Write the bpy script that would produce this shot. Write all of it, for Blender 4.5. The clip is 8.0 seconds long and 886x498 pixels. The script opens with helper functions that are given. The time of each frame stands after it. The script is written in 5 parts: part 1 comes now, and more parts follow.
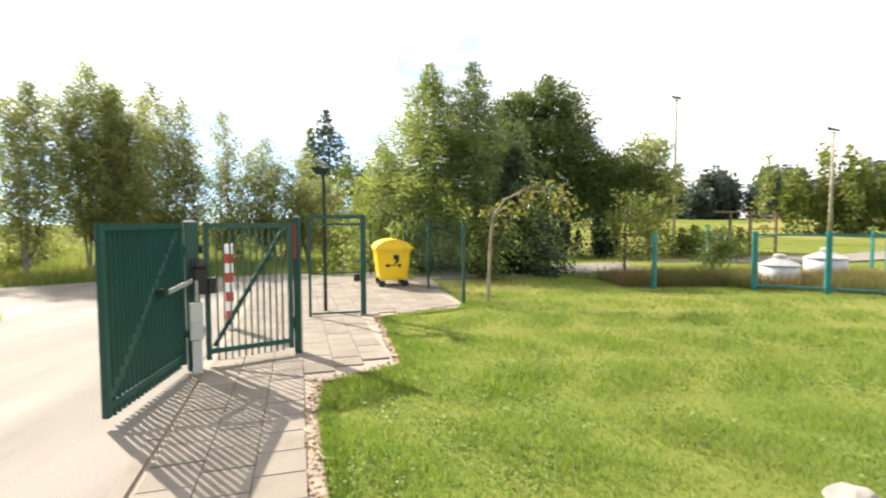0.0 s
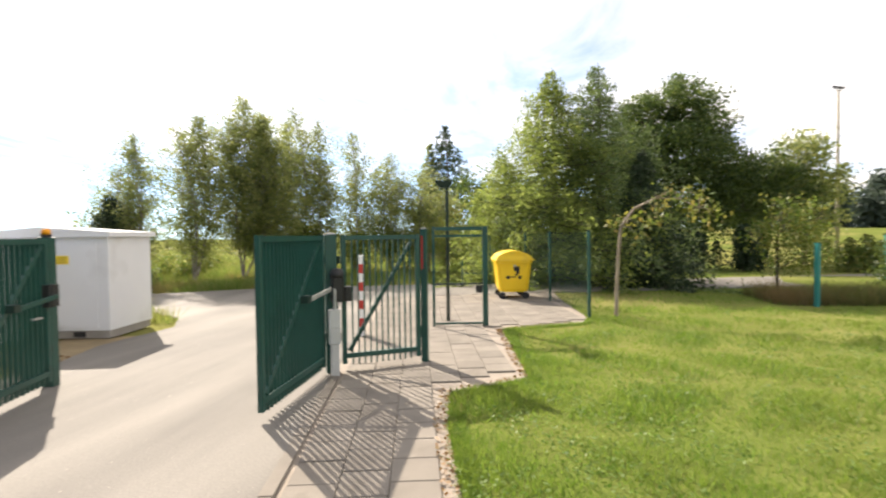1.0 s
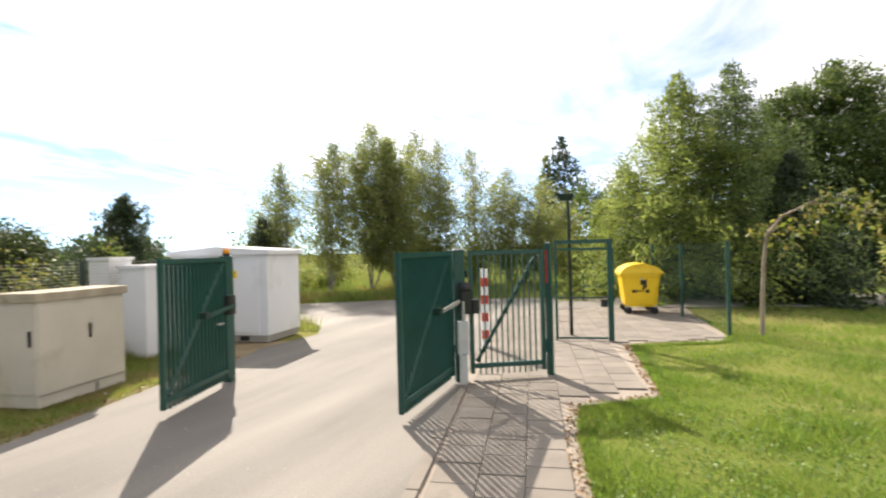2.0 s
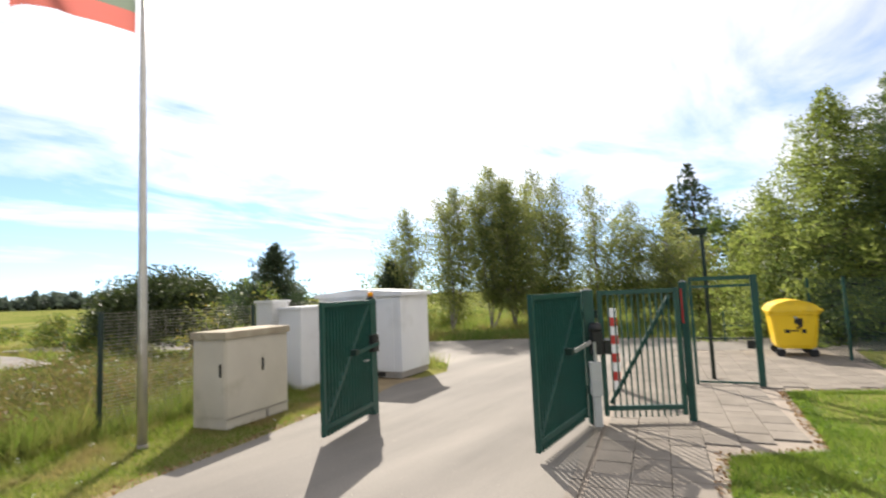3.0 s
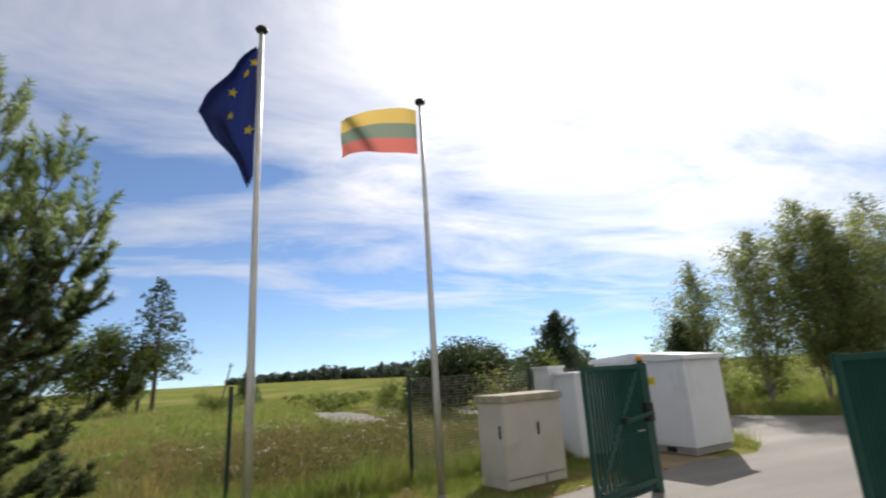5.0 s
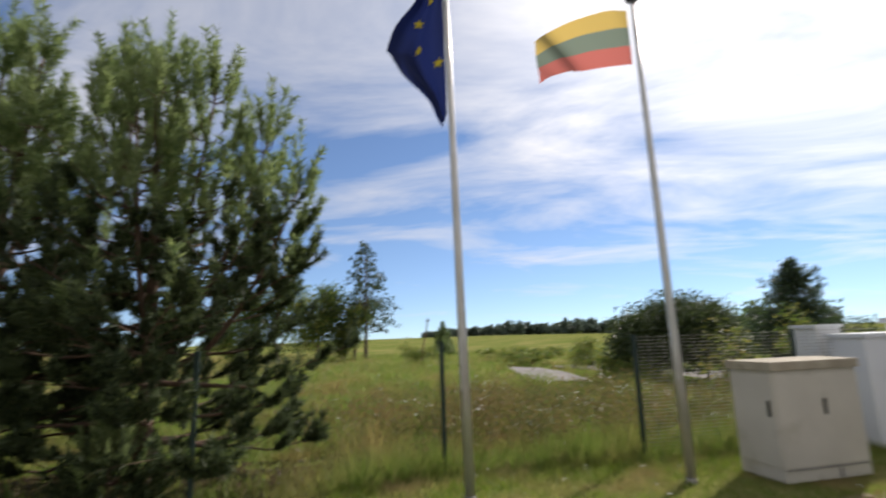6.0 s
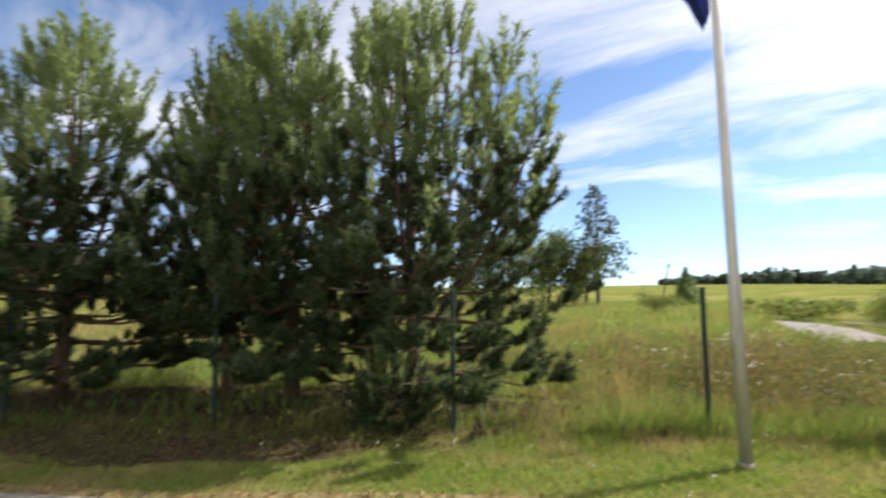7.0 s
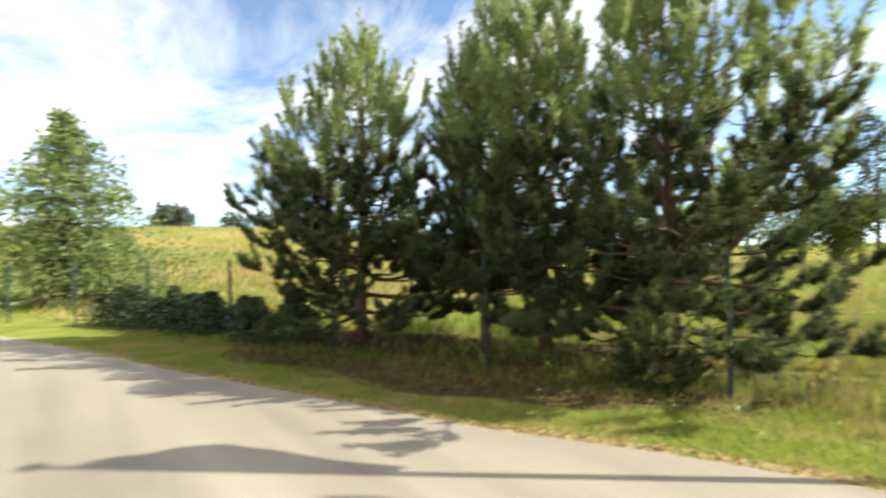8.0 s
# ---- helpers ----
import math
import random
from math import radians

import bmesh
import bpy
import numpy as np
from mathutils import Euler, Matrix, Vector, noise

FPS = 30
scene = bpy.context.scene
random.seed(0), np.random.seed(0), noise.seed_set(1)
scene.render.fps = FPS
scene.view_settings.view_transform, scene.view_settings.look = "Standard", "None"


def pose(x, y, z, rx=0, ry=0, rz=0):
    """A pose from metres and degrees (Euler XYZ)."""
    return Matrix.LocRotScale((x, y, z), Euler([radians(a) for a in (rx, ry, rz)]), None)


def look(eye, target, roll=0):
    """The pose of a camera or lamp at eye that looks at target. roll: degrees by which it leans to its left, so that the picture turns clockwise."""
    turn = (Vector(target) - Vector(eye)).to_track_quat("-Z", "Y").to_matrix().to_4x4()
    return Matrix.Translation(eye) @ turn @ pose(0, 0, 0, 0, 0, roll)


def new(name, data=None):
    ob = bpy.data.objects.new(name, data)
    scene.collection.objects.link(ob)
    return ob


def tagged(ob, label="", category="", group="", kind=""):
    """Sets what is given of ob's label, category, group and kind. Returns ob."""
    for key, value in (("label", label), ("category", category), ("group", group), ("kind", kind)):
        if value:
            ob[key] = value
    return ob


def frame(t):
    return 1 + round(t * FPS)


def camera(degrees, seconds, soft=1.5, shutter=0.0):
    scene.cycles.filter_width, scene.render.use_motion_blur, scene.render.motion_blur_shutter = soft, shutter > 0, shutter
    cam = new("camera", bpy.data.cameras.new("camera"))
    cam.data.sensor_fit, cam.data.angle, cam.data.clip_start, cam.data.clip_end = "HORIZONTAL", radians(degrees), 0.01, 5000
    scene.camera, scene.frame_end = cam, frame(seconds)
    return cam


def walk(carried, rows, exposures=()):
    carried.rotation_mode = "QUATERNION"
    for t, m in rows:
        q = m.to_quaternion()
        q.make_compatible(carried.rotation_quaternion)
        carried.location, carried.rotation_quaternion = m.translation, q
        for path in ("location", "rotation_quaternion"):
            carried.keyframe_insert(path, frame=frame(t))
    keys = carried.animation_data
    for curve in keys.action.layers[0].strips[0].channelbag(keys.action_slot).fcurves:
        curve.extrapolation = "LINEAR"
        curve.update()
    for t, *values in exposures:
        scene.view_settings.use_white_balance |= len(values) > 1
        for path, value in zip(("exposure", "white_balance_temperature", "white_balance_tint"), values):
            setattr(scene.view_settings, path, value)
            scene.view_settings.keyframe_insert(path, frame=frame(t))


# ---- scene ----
cam = camera(84.20, 8.0, soft=2.1, shutter=0.45)

PATH = [
    (0.0, pose(-0.431, 0.162, 1.760, 86.95, 0.21, -3.70)),
    (0.5, pose(-0.481, 0.137, 1.796, 87.60, 0.08, 2.61)),
    (1.0, pose(-0.563, 0.229, 1.743, 88.47, 0.71, 9.72)),
    (1.5, pose(-0.579, 0.163, 1.766, 88.88, 1.00, 16.55)),
    (1.7, pose(-0.595, 0.101, 1.772, 89.35, 1.17, 19.21)),
    (2.8, pose(-0.671, -0.371, 1.811, 93.74, 2.31, 33.70)),
    (3.0, pose(-0.613, -0.416, 1.837, 95.03, 2.40, 36.54)),
    (3.5, pose(-0.513, -0.508, 1.813, 98.79, 2.75, 43.25)),
    (4.0, pose(-0.194, -0.585, 1.837, 102.04, 3.08, 51.31)),
    (4.2, pose(-0.116, -0.527, 1.827, 102.92, 3.06, 54.80)),
    (5.3, pose(-0.294, -0.216, 1.783, 103.51, 3.22, 74.52)),
    (5.5, pose(-0.591, -0.288, 1.845, 102.62, 3.26, 78.06)),
    (6.0, pose(-1.328, -0.486, 1.830, 100.19, 1.99, 90.04)),
    (6.5, pose(-1.520, -0.585, 1.839, 97.49, 1.89, 102.55)),
    (7.0, pose(-1.525, -0.723, 1.797, 94.51, 0.65, 116.08)),
    (7.3, pose(-1.435, -0.823, 1.770, 93.35, 1.14, 122.74)),
    (7.5, pose(-1.354, -0.915, 1.748, 92.63, 1.29, 127.58)),
    (8.0, pose(-0.812, -1.107, 1.845, 90.26, 1.24, 139.62)),
]
walk(cam, PATH, [(0.0, 1.6, 6950, 12), (0.4, 1.4, 7000, 14), (1.7, 1.3, 6900, 14), (3.0, 1.05, 6700, 13), (3.5, 0.9, 6600, 13), (5.5, 0.35, 6350, 13), (6.5, 0.5, 6400, 15), (7.0, 1.05, 6600, 13),
                 (7.5, 1.3, 6850, 10), (8.0, 1.68, 7300, 7)])

# ---------------------------------------------------------------- world and sun
SUN_YAW, SUN_EL = 45.0, 38.0
TO_SUN = Vector((-math.sin(radians(SUN_YAW)) * math.cos(radians(SUN_EL)),
                 math.cos(radians(SUN_YAW)) * math.cos(radians(SUN_EL)), math.sin(radians(SUN_EL))))

world = bpy.data.worlds.new("sky")
scene.world = world
world.use_nodes = True
wt = world.node_tree
wt.nodes.clear()


def wnode(kind, **kw):
    n = wt.nodes.new(kind)
    for k, v in kw.items():
        n.inputs[k].default_value = v
    return n


def wmath(op, a, b=None):
    n = wt.nodes.new("ShaderNodeMath")
    n.operation = op
    for i, q in enumerate((a, b)):
        if q is None:
            continue
        if isinstance(q, (int, float)):
            n.inputs[i].default_value = q
        else:
            wt.links.new(q, n.inputs[i])
    return n.outputs[0]


sky = wt.nodes.new("ShaderNodeTexSky")
sky.sky_type = "NISHITA"
sky.sun_disc = False
sky.sun_elevation = radians(SUN_EL)
sky.sun_rotation = radians(-SUN_YAW)
sky.altitude = 1200
sky.air_density, sky.dust_density, sky.ozone_density = 1.0, 0.0, 2.6
lift = wt.nodes.new("ShaderNodeVectorMath")
lift.operation = "ADD"
lift.inputs[1].default_value = (0, 0, 0.06)
sky_dir = wt.nodes.new("ShaderNodeTexCoord")
wt.links.new(sky_dir.outputs["Generated"], lift.inputs[0])
wt.links.new(lift.outputs[0], sky.inputs["Vector"])
bg_sky = wnode("ShaderNodeBackground", Strength=0.10)
wt.links.new(sky.outputs[0], bg_sky.inputs[0])
# thin high cloud, laid out on a flat layer overhead, thicker towards the sun
gen = wt.nodes.new("ShaderNodeTexCoord")
sep = wt.nodes.new("ShaderNodeSeparateXYZ")
wt.links.new(gen.outputs["Generated"], sep.inputs[0])
up = wmath("ADD", wmath("MAXIMUM", sep.outputs[2], 0.0), 0.10)
com = wt.nodes.new("ShaderNodeCombineXYZ")
wt.links.new(wmath("DIVIDE", sep.outputs[0], up), com.inputs[0])
wt.links.new(wmath("DIVIDE", sep.outputs[1], up), com.inputs[1])
mapn = wt.nodes.new("ShaderNodeMapping")
mapn.inputs["Rotation"].default_value = (0, 0, radians(-28))
mapn.inputs["Scale"].default_value = (0.75, 0.42, 1.0)
wt.links.new(com.outputs[0], mapn.inputs[0])
cn = wnode("ShaderNodeTexNoise", Scale=1.9, Detail=8.0, Roughness=0.6, Distortion=0.5)
wt.links.new(mapn.outputs[0], cn.inputs["Vector"])
dot = wt.nodes.new("ShaderNodeVectorMath")
dot.operation = "DOT_PRODUCT"
wt.links.new(gen.outputs["Generated"], dot.inputs[0])
dot.inputs[1].default_value = TO_SUN
near_sun = wmath("POWER", wmath("MAXIMUM", dot.outputs["Value"], 0.0), 7.0)
clear = wt.nodes.new("ShaderNodeMapRange")
clear.inputs["From Min"].default_value, clear.inputs["From Max"].default_value = 0.02, 0.22
clear.inputs["To Min"].default_value, clear.inputs["To Max"].default_value = -0.16, 0.0
wt.links.new(sep.outputs[2], clear.inputs["Value"])
dens = wmath("ADD", wmath("ADD", cn.outputs["Fac"], clear.outputs[0]), wmath("MULTIPLY", near_sun, 0.36))
# the cloud thins out towards the south-west
thin = wt.nodes.new("ShaderNodeVectorMath")
thin.operation = "DOT_PRODUCT"
wt.links.new(gen.outputs["Generated"], thin.inputs[0])
thin.inputs[1].default_value = (0.10, -0.05, 0.0)
dens = wmath("ADD", dens, thin.outputs["Value"])
# and lies closed over the north-east
dens = wmath("ADD", dens, wmath("MULTIPLY", wmath("MAXIMUM", wmath("ADD", sep.outputs[0], wmath("MULTIPLY", sep.outputs[1], 0.45)), 0.0), 0.26))
ramp = wt.nodes.new("ShaderNodeMapRange")
ramp.inputs["From Min"].default_value = 0.375
ramp.inputs["From Max"].default_value = 0.72
wt.links.new(dens, ramp.inputs["Value"])
bg_cloud = wnode("ShaderNodeBackground", Color=(1.0, 0.985, 0.96, 1))
wt.links.new(wmath("ADD", wmath("MULTIPLY", near_sun, 0.7), 0.63), bg_cloud.inputs["Strength"])
mixw = wt.nodes.new("ShaderNodeMixShader")
wt.links.new(wmath("MULTIPLY", ramp.outputs[0], 0.92), mixw.inputs[0])
wt.links.new(bg_sky.outputs[0], mixw.inputs[1])
wt.links.new(bg_cloud.outputs[0], mixw.inputs[2])
wout = wt.nodes.new("ShaderNodeOutputWorld")
wt.links.new(mixw.outputs[0], wout.inputs[0])

sun = new("sun", bpy.data.lights.new("sun", "SUN"))
sun.data.energy, sun.data.angle, sun.data.color = 4.2, radians(0.55), (1.0, 0.94, 0.84)
sun.matrix_world = look(TO_SUN * 60, (0, 0, 0))

# ---------------------------------------------------------------- materials
def material(name, col_a, col_b, scale=3.0, fine=60.0, rough=0.8, bump=0.15, metal=0.0, piece=0.0, fine_amount=0.25,
             spec=0.4, dirt=None, dirt_scale=1.2, dirt_from=0.58, stretch=None):
    m = bpy.data.materials.new(name)
    m.use_nodes = True
    t = m.node_tree
    b = t.nodes["Principled BSDF"]
    geo = t.nodes.new("ShaderNodeNewGeometry")
    n1, n2 = t.nodes.new("ShaderNodeTexNoise"), t.nodes.new("ShaderNodeTexNoise")
    n1.inputs["Scale"].default_value, n1.inputs["Detail"].default_value = scale, 5
    n2.inputs["Scale"].default_value, n2.inputs["Detail"].default_value = fine, 3
    for n in (n1, n2):
        t.links.new(geo.outputs["Position"], n.inputs["Vector"])
    rng = t.nodes.new("ShaderNodeMapRange")
    rng.inputs["From Min"].default_value, rng.inputs["From Max"].default_value = 0.3, 0.7
    t.links.new(n1.outputs["Fac"], rng.inputs["Value"])
    mix = t.nodes.new("ShaderNodeMix")
    mix.data_type = "RGBA"
    mix.inputs["A"].default_value, mix.inputs["B"].default_value = (*col_a, 1), (*col_b, 1)
    t.links.new(rng.outputs[0], mix.inputs["Factor"])
    colour = mix.outputs["Result"]
    if dirt:
        n3 = t.nodes.new("ShaderNodeTexNoise")
        n3.inputs["Scale"].default_value, n3.inputs["Detail"].default_value = dirt_scale, 8
        if stretch:
            mp = t.nodes.new("ShaderNodeMapping")
            mp.inputs["Rotation"].default_value = (0, 0, radians(stretch[2]))
            mp.inputs["Scale"].default_value = (stretch[0], stretch[1], 1)
            t.links.new(geo.outputs["Position"], mp.inputs[0])
            t.links.new(mp.outputs[0], n3.inputs["Vector"])
        else:
            t.links.new(geo.outputs["Position"], n3.inputs["Vector"])
        r3 = t.nodes.new("ShaderNodeMapRange")
        r3.inputs["From Min"].default_value, r3.inputs["From Max"].default_value = dirt_from, dirt_from + (0.3 if stretch else 0.14)
        t.links.new(n3.outputs["Fac"], r3.inputs["Value"])
        m3 = t.nodes.new("ShaderNodeMix")
        m3.data_type = "RGBA"
        m3.inputs["B"].default_value = (*dirt, 1)
        t.links.new(r3.outputs[0], m3.inputs["Factor"])
        t.links.new(colour, m3.inputs["A"])
        colour = m3.outputs["Result"]
    val = t.nodes.new("ShaderNodeMath")
    val.operation = "MULTIPLY_ADD"
    val.inputs[1].default_value, val.inputs[2].default_value = fine_amount, 1 - fine_amount / 2
    t.links.new(n2.outputs["Fac"], val.inputs[0])
    bright = val.outputs[0]
    if piece:
        info = t.nodes.new("ShaderNodeObjectInfo")
        pm = t.nodes.new("ShaderNodeMath")
        pm.operation = "MULTIPLY_ADD"
        pm.inputs[1].default_value, pm.inputs[2].default_value = piece, 1 - piece / 2
        t.links.new(info.outputs["Random"], pm.inputs[0])
        mm = t.nodes.new("ShaderNodeMath")
        mm.operation = "MULTIPLY"
        t.links.new(bright, mm.inputs[0])
        t.links.new(pm.outputs[0], mm.inputs[1])
        bright = mm.outputs[0]
    hsv = t.nodes.new("ShaderNodeHueSaturation")
    t.links.new(colour, hsv.inputs["Color"])
    t.links.new(bright, hsv.inputs["Value"])
    t.links.new(hsv.outputs[0], b.inputs["Base Color"])
    b.inputs["Roughness"].default_value, b.inputs["Metallic"].default_value = rough, metal
    b.inputs["Specular IOR Level"].default_value = spec
    if bump:
        bp = t.nodes.new("ShaderNodeBump")
        bp.inputs["Strength"].default_value, bp.inputs["Distance"].default_value = bump, 0.01
        t.links.new(n2.outputs["Fac"], bp.inputs["Height"])
        t.links.new(bp.outputs[0], b.inputs["Normal"])
    return m


def leaf_material(name, cols, through_part=0.4, rough=0.5, patch=0.0, patch_col=None):
    """Thin leaves: each island its own tint, some light shining through."""
    m = bpy.data.materials.new(name)
    m.use_nodes = True
    t = m.node_tree
    b, out = t.nodes["Principled BSDF"], t.nodes["Material Output"]
    geo = t.nodes.new("ShaderNodeNewGeometry")
    r = t.nodes.new("ShaderNodeValToRGB")
    el = r.color_ramp.elements
    while len(el) < len(cols):
        el.new(0.5)
    for i, c in enumerate(cols):
        el[i].position, el[i].color = i / (len(cols) - 1), (*c, 1)
    t.links.new(geo.outputs["Random Per Island"], r.inputs["Fac"])
    colour = r.outputs["Color"]
    if patch:
        n = t.nodes.new("ShaderNodeTexNoise")
        n.inputs["Scale"].default_value, n.inputs["Detail"].default_value = patch, 4
        t.links.new(geo.outputs["Position"], n.inputs["Vector"])
        rg = t.nodes.new("ShaderNodeMapRange")
        rg.inputs["From Min"].default_value, rg.inputs["From Max"].default_value = 0.48, 0.66
        t.links.new(n.outputs["Fac"], rg.inputs["Value"])
        mx = t.nodes.new("ShaderNodeMix")
        mx.data_type = "RGBA"
        mx.inputs["B"].default_value = (*patch_col, 1)
        t.links.new(rg.outputs[0], mx.inputs["Factor"])
        t.links.new(colour, mx.inputs["A"])
        colour = mx.outputs["Result"]
    t.links.new(colour, b.inputs["Base Color"])
    b.inputs["Roughness"].default_value = rough
    b.inputs["Specular IOR Level"].default_value = 0.3
    tr = t.nodes.new("ShaderNodeBsdfTranslucent")
    gain = t.nodes.new("ShaderNodeHueSaturation")
    gain.inputs["Saturation"].default_value, gain.inputs["Value"].default_value = 1.1, 1.5
    t.links.new(colour, gain.inputs["Color"])
    t.links.new(gain.outputs[0], tr.inputs["Color"])
    mix = t.nodes.new("ShaderNodeMixShader")
    mix.inputs[0].default_value = through_part
    t.links.new(b.outputs[0], mix.inputs[1])
    t.links.new(tr.outputs[0], mix.inputs[2])
    t.links.new(mix.outputs[0], out.inputs["Surface"])
    return m


ASPHALT = material("asphalt", (0.146, 0.134, 0.118), (0.192, 0.176, 0.154), 0.5, 60, 0.74, 0.50, fine_amount=0.75, spec=0.13, dirt=(0.242, 0.222, 0.192), dirt_scale=1.0, dirt_from=0.40, stretch=(1.1, 0.14, -20))
# Pale colour of the small pieces that imitate gloss specks on the asphalt.
GLINT_SPECK = material("grit", (0.30, 0.27, 0.23), (0.46, 0.42, 0.36), 20, 200, 0.85, 0.1)
GRAVEL = material("gravel", (0.155, 0.14, 0.125), (0.21, 0.19, 0.17), 0.6, 40, 0.9, 0.3)
SLAB = material("concrete_slab", (0.186, 0.165, 0.139), (0.247, 0.220, 0.185), 2.0, 110, 0.88, 0.30, piece=0.16, spec=0.12, dirt=(0.172, 0.152, 0.125), dirt_scale=3.0)
JOINT = material("joint_sand", (0.25, 0.212, 0.172), (0.31, 0.265, 0.215), 5, 80, 0.95, 0.4)
EARTH = material("dry_earth", (0.20, 0.15, 0.085), (0.29, 0.22, 0.12), 2, 40, 0.95, 0.5)
GREEN_STEEL = material("green_painted_steel", (0.005, 0.050, 0.040), (0.009, 0.068, 0.053), 4, 150, 0.38, 0.05, spec=0.5, dirt=(0.03, 0.06, 0.05), dirt_scale=4, dirt_from=0.66)
DARK_STEEL = material("dark_green_steel", (0.008, 0.022, 0.018), (0.012, 0.03, 0.025), 4, 120, 0.45, 0.05)
WIRE = material("coated_wire", (0.010, 0.030, 0.022), (0.016, 0.042, 0.032), 4, 120, 0.85, 0.0, spec=0.05)
TEAL_STEEL = material("teal_painted_steel", (0.012, 0.16, 0.15), (0.02, 0.22, 0.20), 3, 90, 0.5, 0.05)
BLACK = material("black_plastic", (0.012, 0.012, 0.012), (0.02, 0.02, 0.02), 6, 100, 0.45, 0.05)
GREY_BOX = material("grey_plastic", (0.42, 0.43, 0.42), (0.50, 0.51, 0.50), 4, 120, 0.5, 0.05)
WEATHERED = material("weathered_galvanised_steel", (0.17, 0.17, 0.17), (0.25, 0.25, 0.25), 6, 120, 0.6, 0.05, metal=0.2)
GALV = material("galvanised_steel", (0.36, 0.36, 0.35), (0.46, 0.46, 0.45), 6, 120, 0.42, 0.05, metal=0.5)
ALU = material("brushed_aluminium", (0.45, 0.43, 0.40), (0.55, 0.53, 0.50), 5, 160, 0.38, 0.04, metal=0.6)
CONCRETE = material("beige_concrete", (0.46, 0.425, 0.355), (0.54, 0.50, 0.425), 1.5, 120, 0.85, 0.12, dirt=(0.41, 0.375, 0.30), dirt_scale=2.2)
WEATHERED = material("stained_concrete", (0.26, 0.22, 0.16), (0.40, 0.35, 0.26), 3.0, 90, 0.9, 0.2, dirt=(0.17, 0.15, 0.10), dirt_scale=5.0)
WHITE_WALL = material("white_render", (0.62, 0.63, 0.65), (0.68, 0.69, 0.70), 1.0, 140, 0.75, 0.05, fine_amount=0.08, dirt=(0.58, 0.585, 0.59), dirt_scale=1.6)
PLINTH = material("plinth_concrete", (0.24, 0.22, 0.20), (0.32, 0.30, 0.27), 3, 80, 0.9, 0.3)
YELLOW = material("yellow_plastic", (0.78, 0.50, 0.015), (0.85, 0.56, 0.02), 2, 90, 0.42, 0.04, fine_amount=0.08, dirt=(0.62, 0.40, 0.03), dirt_scale=3)
SIGN_YELLOW = material("sign_yellow", (0.80, 0.58, 0.03), (0.85, 0.62, 0.04), 3, 90, 0.5, 0.0, fine_amount=0.05)
AMBER = material("amber_lens", (0.75, 0.28, 0.01), (0.85, 0.34, 0.01), 9, 90, 0.25, 0.0)
WHITE_PAINT = material("white_paint", (0.74, 0.74, 0.73), (0.80, 0.80, 0.79), 5, 100, 0.5, 0.05, fine_amount=0.1)
RED_PAINT = material("red_paint", (0.42, 0.03, 0.025), (0.52, 0.05, 0.04), 5, 100, 0.5, 0.05)
RUBBER = material("rubber", (0.02, 0.02, 0.02), (0.03, 0.03, 0.03), 8, 90, 0.85, 0.1)
WELL = material("pale_painted_concrete", (0.55, 0.56, 0.56), (0.66, 0.66, 0.65), 1.5, 80, 0.8, 0.1, dirt=(0.45, 0.44, 0.40))
WOOD = material("weathered_wood", (0.12, 0.08, 0.05), (0.20, 0.14, 0.09), 4, 60, 0.85, 0.3)
STONE = material("field_stone", (0.19, 0.18, 0.16), (0.28, 0.26, 0.23), 4, 60, 0.9, 0.4)
# Needle-strewn soil; its dark brown also holds the shade beneath the pines.
SHADED_PINE_SOIL = material("shaded_needle_soil", (0.050, 0.034, 0.020), (0.095, 0.066, 0.038), 1.5, 60, 1.0, 0.6, fine_amount=0.5, spec=0.0, dirt=(0.10, 0.10, 0.035), dirt_scale=1.3, dirt_from=0.56)
BARK_PINE = material("pine_bark", (0.075, 0.048, 0.034), (0.14, 0.085, 0.055), 6, 50, 0.95, 0.6)
BARK_DARK = material("dark_bark", (0.06, 0.045, 0.035), (0.11, 0.085, 0.065), 5, 50, 0.95, 0.6)
BARK_PALE = material("pale_bark", (0.22, 0.17, 0.12), (0.34, 0.28, 0.21), 5, 50, 0.9, 0.4)
BARK_BIRCH = material("birch_bark", (0.10, 0.08, 0.06), (0.30, 0.28, 0.26), 5, 40, 0.85, 0.3)

SOIL_GRASS = material("lawn_ground", (0.10, 0.135, 0.03), (0.15, 0.165, 0.045), 0.8, 25, 1.0, 0.6, fine_amount=0.5, spec=0.0, dirt=(0.21, 0.195, 0.07), dirt_scale=0.1, dirt_from=0.47)
LAWN = leaf_material("lawn_blades", [(0.080, 0.146, 0.024), (0.126, 0.196, 0.036), (0.195, 0.246, 0.060)], 0.5, 0.6, 0.7, (0.165, 0.215, 0.048))
STRAW = leaf_material("dry_field_grass", [(0.22, 0.19, 0.07), (0.31, 0.25, 0.11), (0.37, 0.30, 0.15)], 0.4, 0.7, 0.08, (0.20, 0.21, 0.07))
CLOVER = leaf_material("clover_leaves", [(0.075, 0.14, 0.03), (0.13, 0.20, 0.045), (0.20, 0.27, 0.08)], 0.35, 0.5)
MEADOW = leaf_material("meadow_blades", [(0.090, 0.150, 0.030), (0.150, 0.205, 0.048), (0.24, 0.235, 0.085)], 0.45, 0.6, 0.5, (0.215, 0.175, 0.07))
VERGE = leaf_material("verge_blades", [(0.088, 0.152, 0.024), (0.155, 0.208, 0.036), (0.27, 0.245, 0.10)], 0.45, 0.6, 1.1, (0.265, 0.215, 0.10))
WEEDS = leaf_material("weed_leaves", [(0.07, 0.10, 0.026), (0.12, 0.125, 0.042), (0.18, 0.125, 0.06)], 0.4, 0.6, 0.4, (0.19, 0.125, 0.062))
